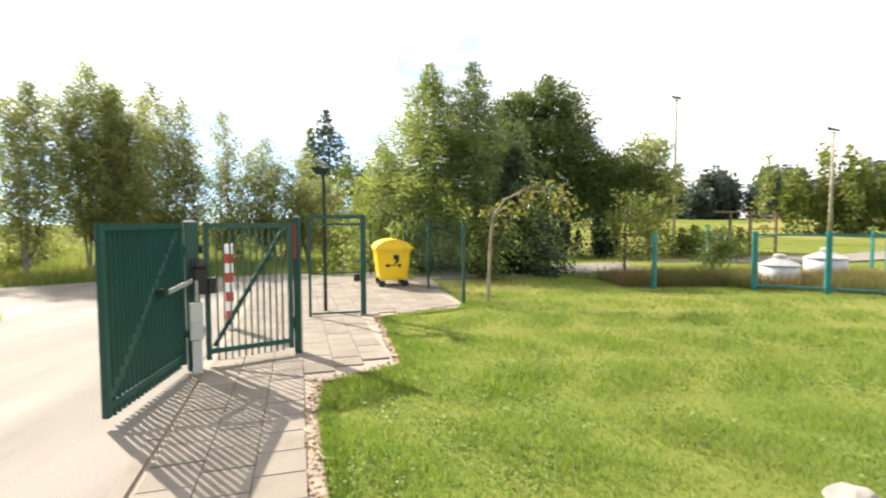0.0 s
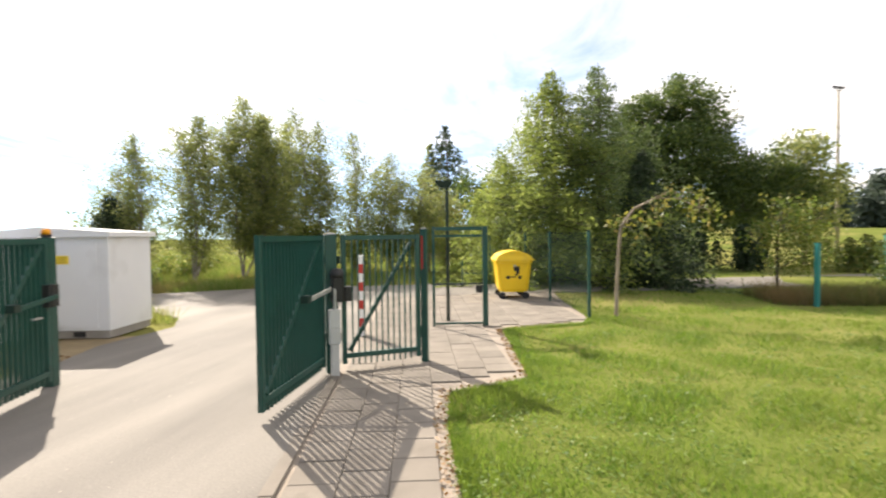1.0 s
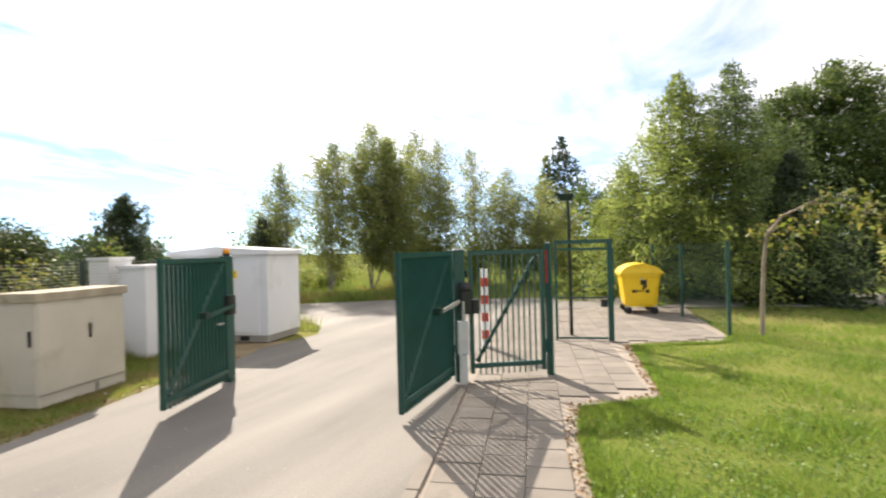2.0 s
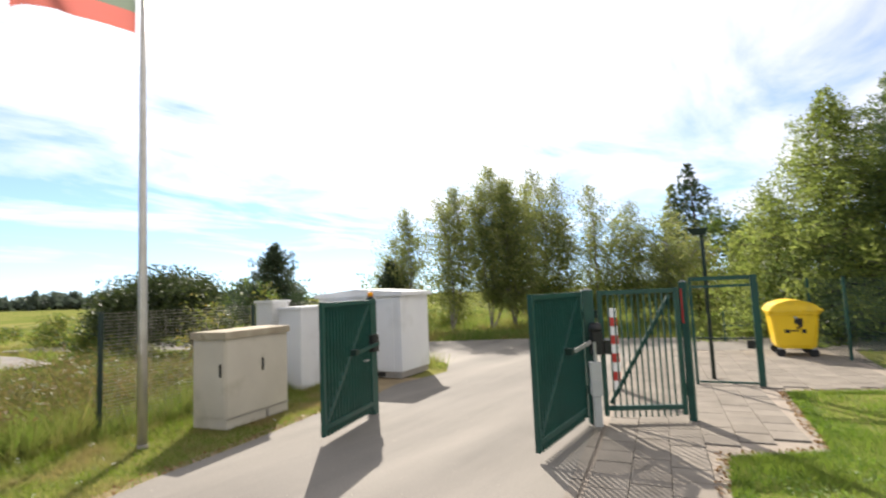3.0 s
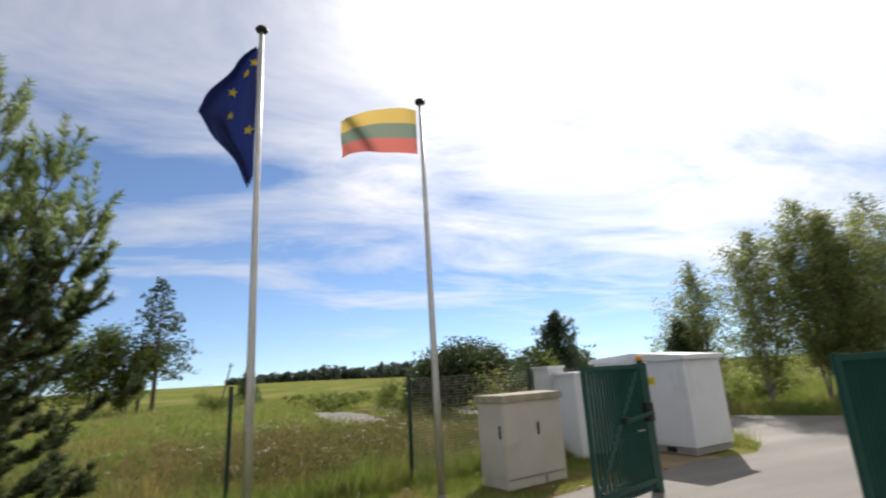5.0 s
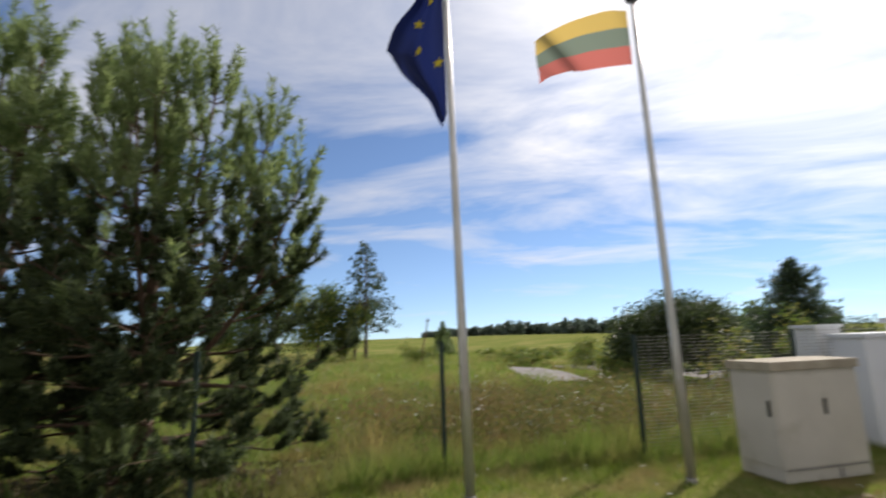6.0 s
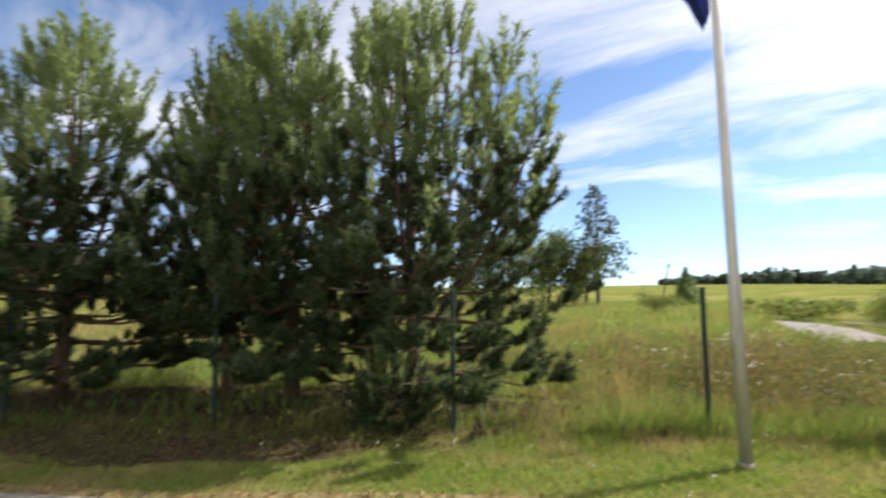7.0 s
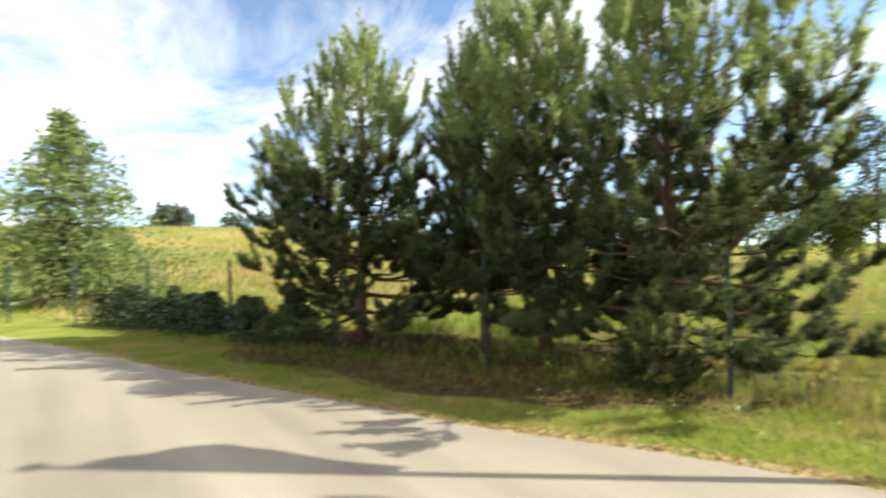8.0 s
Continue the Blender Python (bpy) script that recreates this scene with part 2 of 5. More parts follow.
PETALS = leaf_material("white_petals", [(0.55, 0.55, 0.50), (0.75, 0.74, 0.70)], 0.3)
DRY_LEAF = leaf_material("dry_leaves", [(0.16, 0.09, 0.04), (0.25, 0.15, 0.07), (0.30, 0.21, 0.10)], 0.2)
# Fallen needles, darkened in colour to deepen the shade under the crowns.
SHADED_LITTER = leaf_material("shaded_needle_litter", [(0.030, 0.021, 0.012), (0.055, 0.036, 0.020), (0.085, 0.056, 0.03)], 0.1)
# Two needle colours: inner shade painted dark, sunlit young tips painted light.
SHADED_NEEDLES = leaf_material("shaded_pine_needles", [(0.026, 0.040, 0.017), (0.046, 0.064, 0.025), (0.092, 0.112, 0.044)], 0.28, 0.6, 1.6, (0.075, 0.098, 0.046))
SUNLIT_NEEDLES = leaf_material("sunlit_young_needles", [(0.095, 0.135, 0.055), (0.165, 0.215, 0.085), (0.250, 0.290, 0.120)], 0.48, 0.6, 1.6, (0.21, 0.25, 0.115))
BIRCH_LEAF = leaf_material("birch_leaves", [(0.12, 0.15, 0.058), (0.19, 0.22, 0.08), (0.29, 0.29, 0.11)], 0.6, 0.5)
LARCH = leaf_material("larch_needles", [(0.115, 0.155, 0.045), (0.175, 0.215, 0.06), (0.25, 0.28, 0.09)], 0.6, 0.6)
YOUNG_PINE = leaf_material("young_pine_needles", [(0.075, 0.11, 0.045), (0.12, 0.165, 0.06), (0.17, 0.21, 0.08)], 0.4, 0.5)
SPRUCE = leaf_material("spruce_needles", [(0.032, 0.052, 0.026), (0.055, 0.08, 0.036)], 0.3, 0.5)
OAK_LEAF = leaf_material("oak_leaves", [(0.046, 0.072, 0.024), (0.076, 0.112, 0.032), (0.135, 0.165, 0.046)], 0.45, 0.42)
# Far foliage: distance haze is mixed into the leaf colour as a blue-grey tint.
HAZED_LEAF = leaf_material("haze_tinted_leaves", [(0.060, 0.082, 0.062), (0.088, 0.112, 0.082)], 0.35, 0.6)
WILLOW = leaf_material("willow_leaves", [(0.030, 0.046, 0.017), (0.048, 0.068, 0.024), (0.08, 0.10, 0.034)], 0.25, 0.5)
HEDGE_LEAF = leaf_material("hedge_leaves", [(0.018, 0.034, 0.014), (0.032, 0.055, 0.02)], 0.2, 0.5)
AUTUMN = leaf_material("turning_leaves", [(0.085, 0.125, 0.03), (0.16, 0.175, 0.045), (0.25, 0.20, 0.06)], 0.4, 0.5)
SHRUB_LEAF = leaf_material("shrub_leaves", [(0.07, 0.11, 0.026), (0.12, 0.16, 0.04), (0.21, 0.19, 0.055)], 0.5, 0.5)


def cloth(name, col, part=0.45):
    return leaf_material(name, [tuple(c * 0.92 for c in col), col], part, 0.75)


FLAG_YELLOW, FLAG_GREEN, FLAG_RED = cloth("flag_yellow", (0.50, 0.36, 0.13)), cloth("flag_green", (0.16, 0.19, 0.15)), cloth("flag_red", (0.44, 0.15, 0.13))
FLAG_BLUE = cloth("flag_blue", (0.014, 0.020, 0.075), 0.35)
STAR = cloth("star_yellow", (0.72, 0.56, 0.04), 0.3)


# ---------------------------------------------------------------- mesh helpers
class Build:
    """Collects corners and faces for one mesh."""

    def __init__(self):
        self.v, self.f = [], []

    def add(self, vs, fs):
        n = len(self.v)
        self.v += [tuple(p) for p in vs]
        self.f += [tuple(i + n for i in q) for q in fs]
        return self

    def box(self, c, s, yaw=0.0, chamfer=0.0):
        hx, hy, hz = s[0] / 2, s[1] / 2, s[2] / 2
        k = min(chamfer, hx * 0.9, hy * 0.9)
        ring = [(-hx + k, -hy), (hx - k, -hy), (hx, -hy + k), (hx, hy - k), (hx - k, hy), (-hx + k, hy), (-hx, hy - k), (-hx, -hy + k)] if k else [(-hx, -hy), (hx, -hy), (hx, hy), (-hx, hy)]
        a = radians(yaw)
        ca, sa = math.cos(a), math.sin(a)
        m = len(ring)
        vs = []
        for z in (-hz, hz):
            for x, y in ring:
                vs.append((c[0] + x * ca - y * sa, c[1] + x * sa + y * ca, c[2] + z))
        fs = [tuple(reversed(range(m))), tuple(range(m, 2 * m))] + [(i, (i + 1) % m, m + (i + 1) % m, m + i) for i in range(m)]
        return self.add(vs, fs)

    def beam(self, a, b, w, d, upv=(0, 0, 1)):
        a, b = Vector(a), Vector(b)
        z = (b - a).normalized()
        x = z.cross(Vector(upv))
        if x.length < 1e-4:
            x = z.cross(Vector((0, 1, 0)))
        x.normalize()
        y = x.cross(z)
        vs = []
        for p in (a, b):
            for i, j in ((-1, -1), (1, -1), (1, 1), (-1, 1)):
                vs.append(p + x * (i * w / 2) + y * (j * d / 2))
        return self.add(vs, [(3, 2, 1, 0), (4, 5, 6, 7), (0, 1, 5, 4), (1, 2, 6, 5), (2, 3, 7, 6), (3, 0, 4, 7)])

    def tube(self, pts, radii, sides=8, cap=True):
        pts = [Vector(p) for p in pts]
        n = len(pts)
        vs = []
        ref = Vector((1, 0, 0))
        for i, p in enumerate(pts):
            d = (pts[min(i + 1, n - 1)] - pts[max(i - 1, 0)]).normalized()
            x = d.cross(ref)
            if x.length < 0.05:
                x = d.cross(Vector((0, 1, 0)))
            x.normalize()
            y = d.cross(x)
            r = radii[i] if isinstance(radii, (list, tuple)) else radii
            for k in range(sides):
                a = 2 * math.pi * k / sides
                vs.append(p + x * (r * math.cos(a)) + y * (r * math.sin(a)))
        fs = [(i * sides + k, i * sides + (k + 1) % sides, (i + 1) * sides + (k + 1) % sides, (i + 1) * sides + k) for i in range(n - 1) for k in range(sides)]
        if cap:
            fs += [tuple(reversed(range(sides))), tuple(range((n - 1) * sides, n * sides))]
        return self.add(vs, fs)

    def lathe(self, prof, sides=24, at=(0, 0, 0)):
        vs = [(at[0] + r * math.cos(2 * math.pi * k / sides), at[1] + r * math.sin(2 * math.pi * k / sides), at[2] + z) for r, z in prof for k in range(sides)]
        n = len(prof)
        fs = [(i * sides + k, i * sides + (k + 1) % sides, (i + 1) * sides + (k + 1) % sides, (i + 1) * sides + k) for i in range(n - 1) for k in range(sides)]
        fs += [tuple(reversed(range(sides))), tuple(range((n - 1) * sides, n * sides))]
        return self.add(vs, fs)

    def mesh(self, name, mat, smooth=False):
        me = bpy.data.meshes.new(name)
        me.from_pydata(self.v, [], self.f)
        me.materials.append(mat)
        if smooth:
            me.polygons.foreach_set("use_smooth", [True] * len(me.polygons))
        me.update()
        return me


def thing(name, at, yaw, label, category, group="", kind=""):
    ob = new(name)
    ob.matrix_world = pose(at[0], at[1], at[2] if len(at) > 2 else 0, 0, 0, yaw)
    return tagged(ob, label, category, group, kind)


def part(name, b, mat, parent, label="", smooth=False):
    ob = new(name, b if isinstance(b, bpy.types.Mesh) else b.mesh(name, mat, smooth))
    ob.parent = parent
    return tagged(ob, label)


def struct(name, b, mat, label, category, smooth=False):
    return tagged(new(name, b.mesh(name, mat, smooth)), label, category, "", "structure")


def arrays_mesh(name, verts, size, mat):
    """A mesh of loose faces with `size` corners each, from an array of corners."""
    me = bpy.data.meshes.new(name)
    n = len(verts)
    me.vertices.add(n)
    me.vertices.foreach_set("co", np.ascontiguousarray(verts, dtype=np.float32).ravel())
    me.loops.add(n)
    me.loops.foreach_set("vertex_index", np.arange(n, dtype=np.int32))
    me.polygons.add(n // size)
    me.polygons.foreach_set("loop_start", np.arange(0, n, size, dtype=np.int32))
    me.polygons.foreach_set("loop_total", np.full(n // size, size, dtype=np.int32))
    me.materials.append(mat)
    me.update(calc_edges=True)
    return me


def unit(a):
    return a / np.maximum(np.linalg.norm(a, axis=1, keepdims=True), 1e-9)


def leaf_quads(c, size, rng, flat=0.0, aspect=0.6):
    """Diamond leaves round the places c, turned at random; flat draws them towards lying level."""
    n = len(c)
    a = rng.normal(size=(n, 3))
    a[:, 2] *= 1 - flat
    a = unit(a)
    b = np.cross(a, unit(rng.normal(size=(n, 3))))
    b = unit(b)
    s = (size * rng.uniform(0.6, 1.35, n))[:, None]
    q = np.stack([c - a * s * 0.5, c + b * s * 0.5 * aspect, c + a * s * 0.5, c - b * s * 0.5 * aspect], 1)
    return q.reshape(-1, 3)


# ---------------------------------------------------------------- ground
def ss(a, b, x):
    t = np.clip((x - a) / (b - a), 0, 1)
    return t * t * (3 - 2 * t)


def height(x, y):
    """Level round the gate; the fields rise far off."""
    x, y = np.asarray(x, float), np.asarray(y, float)
    r = np.hypot(x + 1, y)
    a = np.degrees(np.arctan2(-(x + 1), y)) % 360
    h = 6.6 * ss(18, 95, r) * ss(117, 161, a) * (1 - ss(200, 260, a))
    h = h + 2.4 * ss(38, 95, r) * ss(290, 317, a)
    h = h + 2.0 * ss(150, 520, r) * ss(68, 85, a) * (1 - ss(96, 117, a))
    h = h + 0.10 * np.sin(x * 0.31 + 1.3) * np.sin(y * 0.27) * ss(12, 30, r)
    return h


GZ = -0.03


def ground_sheet():
    radii = [0] + list(np.geomspace(1.5, 3000, 70))
    seg = 120
    v, f = [(-1, 0, GZ)], []
    for r in radii[1:]:
        for k in range(seg):
            a = 2 * math.pi * k / seg
            x, y = -1 + r * math.cos(a), r * math.sin(a)
            v.append((x, y, GZ + float(height(x, y))))
    for k in range(seg):
        f.append((0, 1 + k, 1 + (k + 1) % seg))
    for i in range(len(radii) - 2):
        for k in range(seg):
            a, b = 1 + i * seg + k, 1 + i * seg + (k + 1) % seg
            f.append((a, a + seg, b + seg, b))
    return Build().add(v, f)


struct("ground", ground_sheet(), SOIL_GRASS, "grassy ground with lawn and open meadow", "ground", True)

ROAD_LEFT = [(13, -60), (2.0, -24), (-1.3, -14.5), (-2.6, -10.1), (-3.75, -6.7), (-4.4, -4.75), (-5.15, -3.15), (-5.6, -1.9), (-5.95, -0.3), (-6.1, 1.3), (-6.35, 2.0), (-6.65, 3.4), (-7.03, 4.7), (-7.2, 6.2), (-7.55, 7.2), (-7.5, 8.9), (-8.2, 9.9), (-10.2, 11.1), (-14.0, 10.6), (-30, 5.6)]
PATH_EDGE = [(0.3, -5.6), (-1.5, 0.0), (-2.36, 3.2), (-2.60, 4.25), (-2.93, 5.75), (-3.05, 6.25), (-3.5, 8.2), (-4.15, 11.2)]
FAR_EDGE = [(28, 27.5), (11, 21.9), (-0.8, 18.5), (-9.4, 16.0), (-12.3, 14.2), (-31, 9.0)]
LAWN_EDGE = [(1.7, -5.6), (-0.1, 0.0), (-0.55, 1.6), (-1.0, 3.4), (-1.31, 4.69), (-1.42, 5.62), (-0.56, 6.27), (-0.80, 7.9), (-1.04, 9.4), (0.52, 10.22)]


def road_sheet():
    poly = ROAD_LEFT + FAR_EDGE[::-1] + [(28, 23.6), (11, 18.2), (2.6, 16.2), (0.2, 15.5), (-4.6, 13.8), (-4.15, 11.2)] + PATH_EDGE[::-1][1:] + [(1.6, -9.4), (7.5, -23), (19, -59)]
    bm = bmesh.new()
    top = [bm.verts.new((x, y, 0.0)) for x, y in poly]
    face = bm.faces.new(top)
    bmesh.ops.triangulate(bm, faces=[face])
    low = [bm.verts.new((x, y, -0.06)) for x, y in poly]
    n = len(poly)
    for i in range(n):
        bm.faces.new((top[i], low[i], low[(i + 1) % n], top[(i + 1) % n]))
    bmesh.ops.recalc_face_normals(bm, faces=bm.faces)
    me = bpy.data.meshes.new("road")
    bm.to_mesh(me)
    bm.free()
    me.materials.append(ASPHALT)
    return tagged(new("road", me), "pale worn asphalt drive and cross road", "road", "", "structure")


road_sheet()
FAR_ROAD = [(-19.97, 4.94), (-19.87, 2.78), (-25.66, 2.97), (-31.26, 3.16), (-29.86, 4.78), (-25.39, 5.21)]
struct("far_road", Build().add([(x, y, 0.05 + float(height(x, y))) for x, y in FAR_ROAD], [(0, 1, 2, 5), (5, 2, 3, 4)]), GRAVEL, "pale gravel track crossing the meadow", "road")
# bed under the paved path and the bin stand
bed = PATH_EDGE + [(-4.6, 13.8), (0.2, 15.5), (0.35, 13.5), (0.68, 10.8)] + LAWN_EDGE[::-1]
bmb = bmesh.new()
fb = bmb.faces.new([bmb.verts.new((x, y, -0.012)) for x, y in bed])
bmesh.ops.triangulate(bmb, faces=[fb])
bmesh.ops.recalc_face_normals(bmb, faces=bmb.faces)
for q in bmb.faces:
    if q.normal.z < 0:
        q.normal_flip()
meb = bpy.data.meshes.new("pavement")
bmb.to_mesh(meb)
bmb.free()
meb.materials.append(JOINT)
pavement = tagged(new("pavement", meb), "footpath of square grey concrete slabs with sandy joints", "pavement", "", "structure")


def inside(x, y, poly):
    """Whether places lie within a closed outline."""
    x, y = np.asarray(x), np.asarray(y)
    r = np.zeros(x.shape, bool)
    n = len(poly)
    for i in range(n):
        (x1, y1), (x2, y2) = poly[i], poly[(i + 1) % n]
        cut = ((y1 > y) != (y2 > y)) & (x < (x2 - x1) * (y - y1) / ((y2 - y1) or 1e-9) + x1)
        r ^= cut
    return r


ROAD_POLY = ROAD_LEFT + FAR_EDGE[::-1] + [(28, 23.6), (11, 18.2), (2.6, 16.2), (0.2, 15.5), (-4.6, 13.8)] + PATH_EDGE[::-1] + [(1.6, -9.4), (7.5, -23), (19, -59)]
BED_POLY = bed
# ---------------------------------------------------------------- the gates
BAR = Build().box((0, 0, 0.89), (0.014, 0.042, 1.64)).mesh("bar", GREEN_STEEL)


def bar_panel(name, at, tip, label, category, brace_up=True, n=None, brace_y=0.035):
    """A frame of rails and stiles with upright square bars that stick out below the bottom rail."""
    d = Vector(tip) - Vector(at)
    length = d.length
    g = thing(name, (at[0], at[1], 0), math.degrees(math.atan2(d.y, d.x)), label, category)
    part("hinge_stile", Build().box((0.03, 0, 0.93), (0.06, 0.06, 1.68), 0, 0.006), GREEN_STEEL, g)
    part("end_stile", Build().box((length - 0.03, 0, 0.93), (0.06, 0.06, 1.68), 0, 0.006), GREEN_STEEL, g)
    part("top_rail", Build().box((length / 2, 0, 1.735), (length - 0.124, 0.055, 0.06)), GREEN_STEEL, g)
    part("bottom_rail", Build().box((length / 2, 0, 0.19), (length - 0.124, 0.055, 0.06)), GREEN_STEEL, g)
    a, b = (0.10, brace_y, 0.24), (length - 0.10, brace_y, 1.68)
    if not brace_up:
        a, b = (0.10, brace_y, 1.68), (length - 0.10, brace_y, 0.24)
    part("brace", Build().beam(a, b, 0.03, 0.05), GREEN_STEEL, g)
    n = n or round((length - 0.12) / 0.083)
    for i in range(1, n):
        ob = new("bar", BAR)
        ob.parent = g
        ob.location = (0.06 + (length - 0.12) * i / n, -0.0005, 0)
    for z in (0.45, 1.45):
        part("hinge", Build().tube([(-0.03, 0, z - 0.05), (-0.03, 0, z + 0.05)], 0.022, 8), DARK_STEEL, g)
    return g


def gate_arm(g, arm_mat, side):
    """The opener's arm, from the post to a bracket on the leaf."""
    arm = part("opener_arm", Build().beam((0.06, side * 0.15, 1.10), (0.66, side * 0.075, 1.02), 0.03, 0.045), arm_mat, g, "slim steel opener arm")
    part("bracket", Build().box((0.68, side * 0.06, 1.04), (0.10, 0.10, 0.08)), DARK_STEEL, arm)


BRACE_SIDE = 0.004
leaf_r = bar_panel("swing_gate", (-3.14, 6.12), (-3.06, 4.46), "half-open dark green steel swing gate with upright bars", "gate", False, None, BRACE_SIDE)
gate_arm(leaf_r, GALV, 1)
leaf_l = bar_panel("swing_gate", (-6.12, 5.10), (-5.64, 3.72), "half-open dark green steel swing gate beside the cabinets", "gate", False, None, BRACE_SIDE)
gate_arm(leaf_l, GREEN_STEEL, 1)
part("latch", Build().box((0.28, 0.05, 0.87), (0.14, 0.04, 0.02)), GALV, leaf_l, "bright steel latch")
panel = bar_panel("barred_fence", (-2.95, 6.28), (-2.03, 6.84), "dark green barred fence section with diagonal brace", "fence", n=12)


def square_post(name, at, w, h, label, yaw=0.0):
    p = thing(name, (at[0], at[1], 0), yaw, label, "post")
    part("shaft", Build().box((0, 0, h / 2 - 0.02), (w, w, h), 0, 0.008), GREEN_STEEL, p)
    part("cap", Build().add([(-w / 2 - .004, -w / 2 - .004, h - .02), (w / 2 + .004, -w / 2 - .004, h - .02), (w / 2 + .004, w / 2 + .004, h - .02), (-w / 2 - .004, w / 2 + .004, h - .02), (0, 0, h + 0.012)], [(0, 1, 4), (1, 2, 4), (2, 3, 4), (3, 0, 4), (3, 2, 1, 0)]), DARK_STEEL, p)
    return p


post_r = square_post("gate_post", (-3.07, 6.22), 0.15, 1.80, "dark green square gate post with an opener motor", 30)
motor = part("opener_motor", Build().box((0.06, -0.15, 1.08), (0.16, 0.18, 0.30), 0, 0.03), BLACK, post_r, "black gate opener housing")
part("motor_cover", Build().lathe([(0.0, 0), (0.085, 0), (0.09, 0.04), (0.07, 0.11), (0.0, 0.12)], 14, (0.06, -0.15, 1.23)), BLACK, motor, "", True)
part("side_box", Build().box((0.19, -0.12, 1.02), (0.10, 0.16, 0.18), 0, 0.02), BLACK, motor)
square_post("gate_post", (-1.97, 6.87), 0.09, 1.86, "dark green square steel gate post")
part("lock_box", Build().box((-0.07, -0.01, 0.42), (0.06, 0.07, 0.16), 0, 0.01), DARK_STEEL, bpy.data.objects["gate_post.001"], "small dark lock box")
part("reflective_strip", Build().box((-0.02, -0.047, 1.52), (0.022, 0.006, 0.46)), RED_PAINT, bpy.data.objects["gate_post.001"], "narrow red reflective strip")
post_l = square_post("gate_post", (-6.22, 5.20), 0.13, 1.80, "dark green square gate post carrying an amber lamp", 15)
motor2 = part("opener_motor", Build().box((0.10, -0.13, 1.10), (0.15, 0.16, 0.26), 0, 0.03), BLACK, post_l, "black gate opener housing")
beacon = thing("warning_lamp", (-6.22, 5.20, 1.792), 0, "amber flashing warning lamp on a gate post", "lamp")
part("base", Build().lathe([(0.0, 0), (0.055, 0), (0.055, 0.025), (0.0, 0.025)], 14), BLACK, beacon)
part("lens", Build().lathe([(0.0, 0.026), (0.048, 0.026), (0.048, 0.075), (0.03, 0.095), (0.0, 0.098)], 14), AMBER, beacon, "amber plastic lens", True)

pillar = thing("control_pillar", (-2.95, 6.03), 28, "grey intercom pillar of stacked boxes beside the gate", "control box")
part("base_post", Build().box((0, 0, 0.20), (0.10, 0.10, 0.40), 0, 0.01), GREY_BOX, pillar)
part("lower_box", Build().box((0, 0, 0.51), (0.14, 0.12, 0.20), 0, 0.012), GREY_BOX, pillar)
part("upper_box", Build().box((0, 0, 0.725), (0.14, 0.12, 0.22), 0, 0.012), GREY_BOX, pillar)
part("top_tube", Build().tube([(0.01, 0, 0.835), (0.01, 0, 1.10)], 0.022, 8), GALV, pillar)

# wicket
wick = thing("wicket_gate", (-2.33, 9.43), 11.8, "open dark green tubular wicket frame with a lock box", "gate")
part("frame_post", Build().box((0, 0, 0.96), (0.05, 0.05, 1.92), 0, 0.005), GREEN_STEEL, wick)
part("frame_post", Build().box((0.99, 0, 0.96), (0.10, 0.09, 1.92), 0, 0.008), GREEN_STEEL, wick)
part("top_rail", Build().box((0.4825, 0, 1.88), (0.90, 0.06, 0.07)), GREEN_STEEL, wick)
part("second_rail", Build().box((0.4825, 0, 1.74), (0.90, 0.045, 0.045)), GREEN_STEEL, wick)
part("middle_rail", Build().box((0.4825, 0, 0.82), (0.90, 0.035, 0.03)), DARK_STEEL, wick)
part("bottom_rail", Build().box((0.4825, 0, 0.06), (0.90, 0.035, 0.035)), GREEN_STEEL, wick)
part("lock_box", Build().box((0.87, -0.02, 0.72), (0.12, 0.07, 0.14), 0, 0.01), BLACK, wick, "black lock box")

stand = thing("low_barrier", (-2.76, 16.86), 8, "low dark green tubular barrier at the road edge", "barrier")
for x in (0, 0.95):
    part("leg", Build().tube([(x, 0, -0.02), (x, 0, 1.72 if x else 0.9)], 0.025, 8), GREEN_STEEL, stand)
part("rail", Build().tube([(0.0, 0, 0.45), (0.95, 0, 0.45)], 0.02, 8), GREEN_STEEL, stand)

bollard = thing("striped_post", (-3.46, 8.50), 22, "square marker post with red and white stripes", "post")
for i in range(9):
    z0, z1 = 0.0 + i * 0.158, 0.0 + (i + 1) * 0.158
    part("white_band" if i % 2 == 0 else "red_band", Build().box((0, 0, (z0 + z1) / 2), (0.12, 0.12, z1 - z0), 0, 0.008), WHITE_PAINT if i % 2 == 0 else RED_PAINT, bollard, "white painted band" if i % 2 == 0 else "red painted band")

lamp = thing("path_lamp", (-2.16, 10.08), 10, "slim dark path lamp with a flat head", "street lamp")
part("pole", Build().tube([(0, 0, 0), (0, 0, 2.55), (-0.01, 0, 2.78)], [0.038, 0.034, 0.03], 10), DARK_STEEL, lamp, "", True)
part("head", Build().add([(-0.26, -0.12, 2.86), (0.12, -0.12, 2.84), (0.12, 0.12, 2.84), (-0.26, 0.12, 2.86), (-0.14, -0.08, 2.72), (0.06, -0.08, 2.72), (0.06, 0.08, 2.72), (-0.14, 0.08, 2.72)], [(0, 1, 2, 3), (7, 6, 5, 4), (0, 4, 5, 1), (1, 5, 6, 2), (2, 6, 7, 3), (3, 7, 4, 0)]), DARK_STEEL, lamp, "dark grey lamp head")


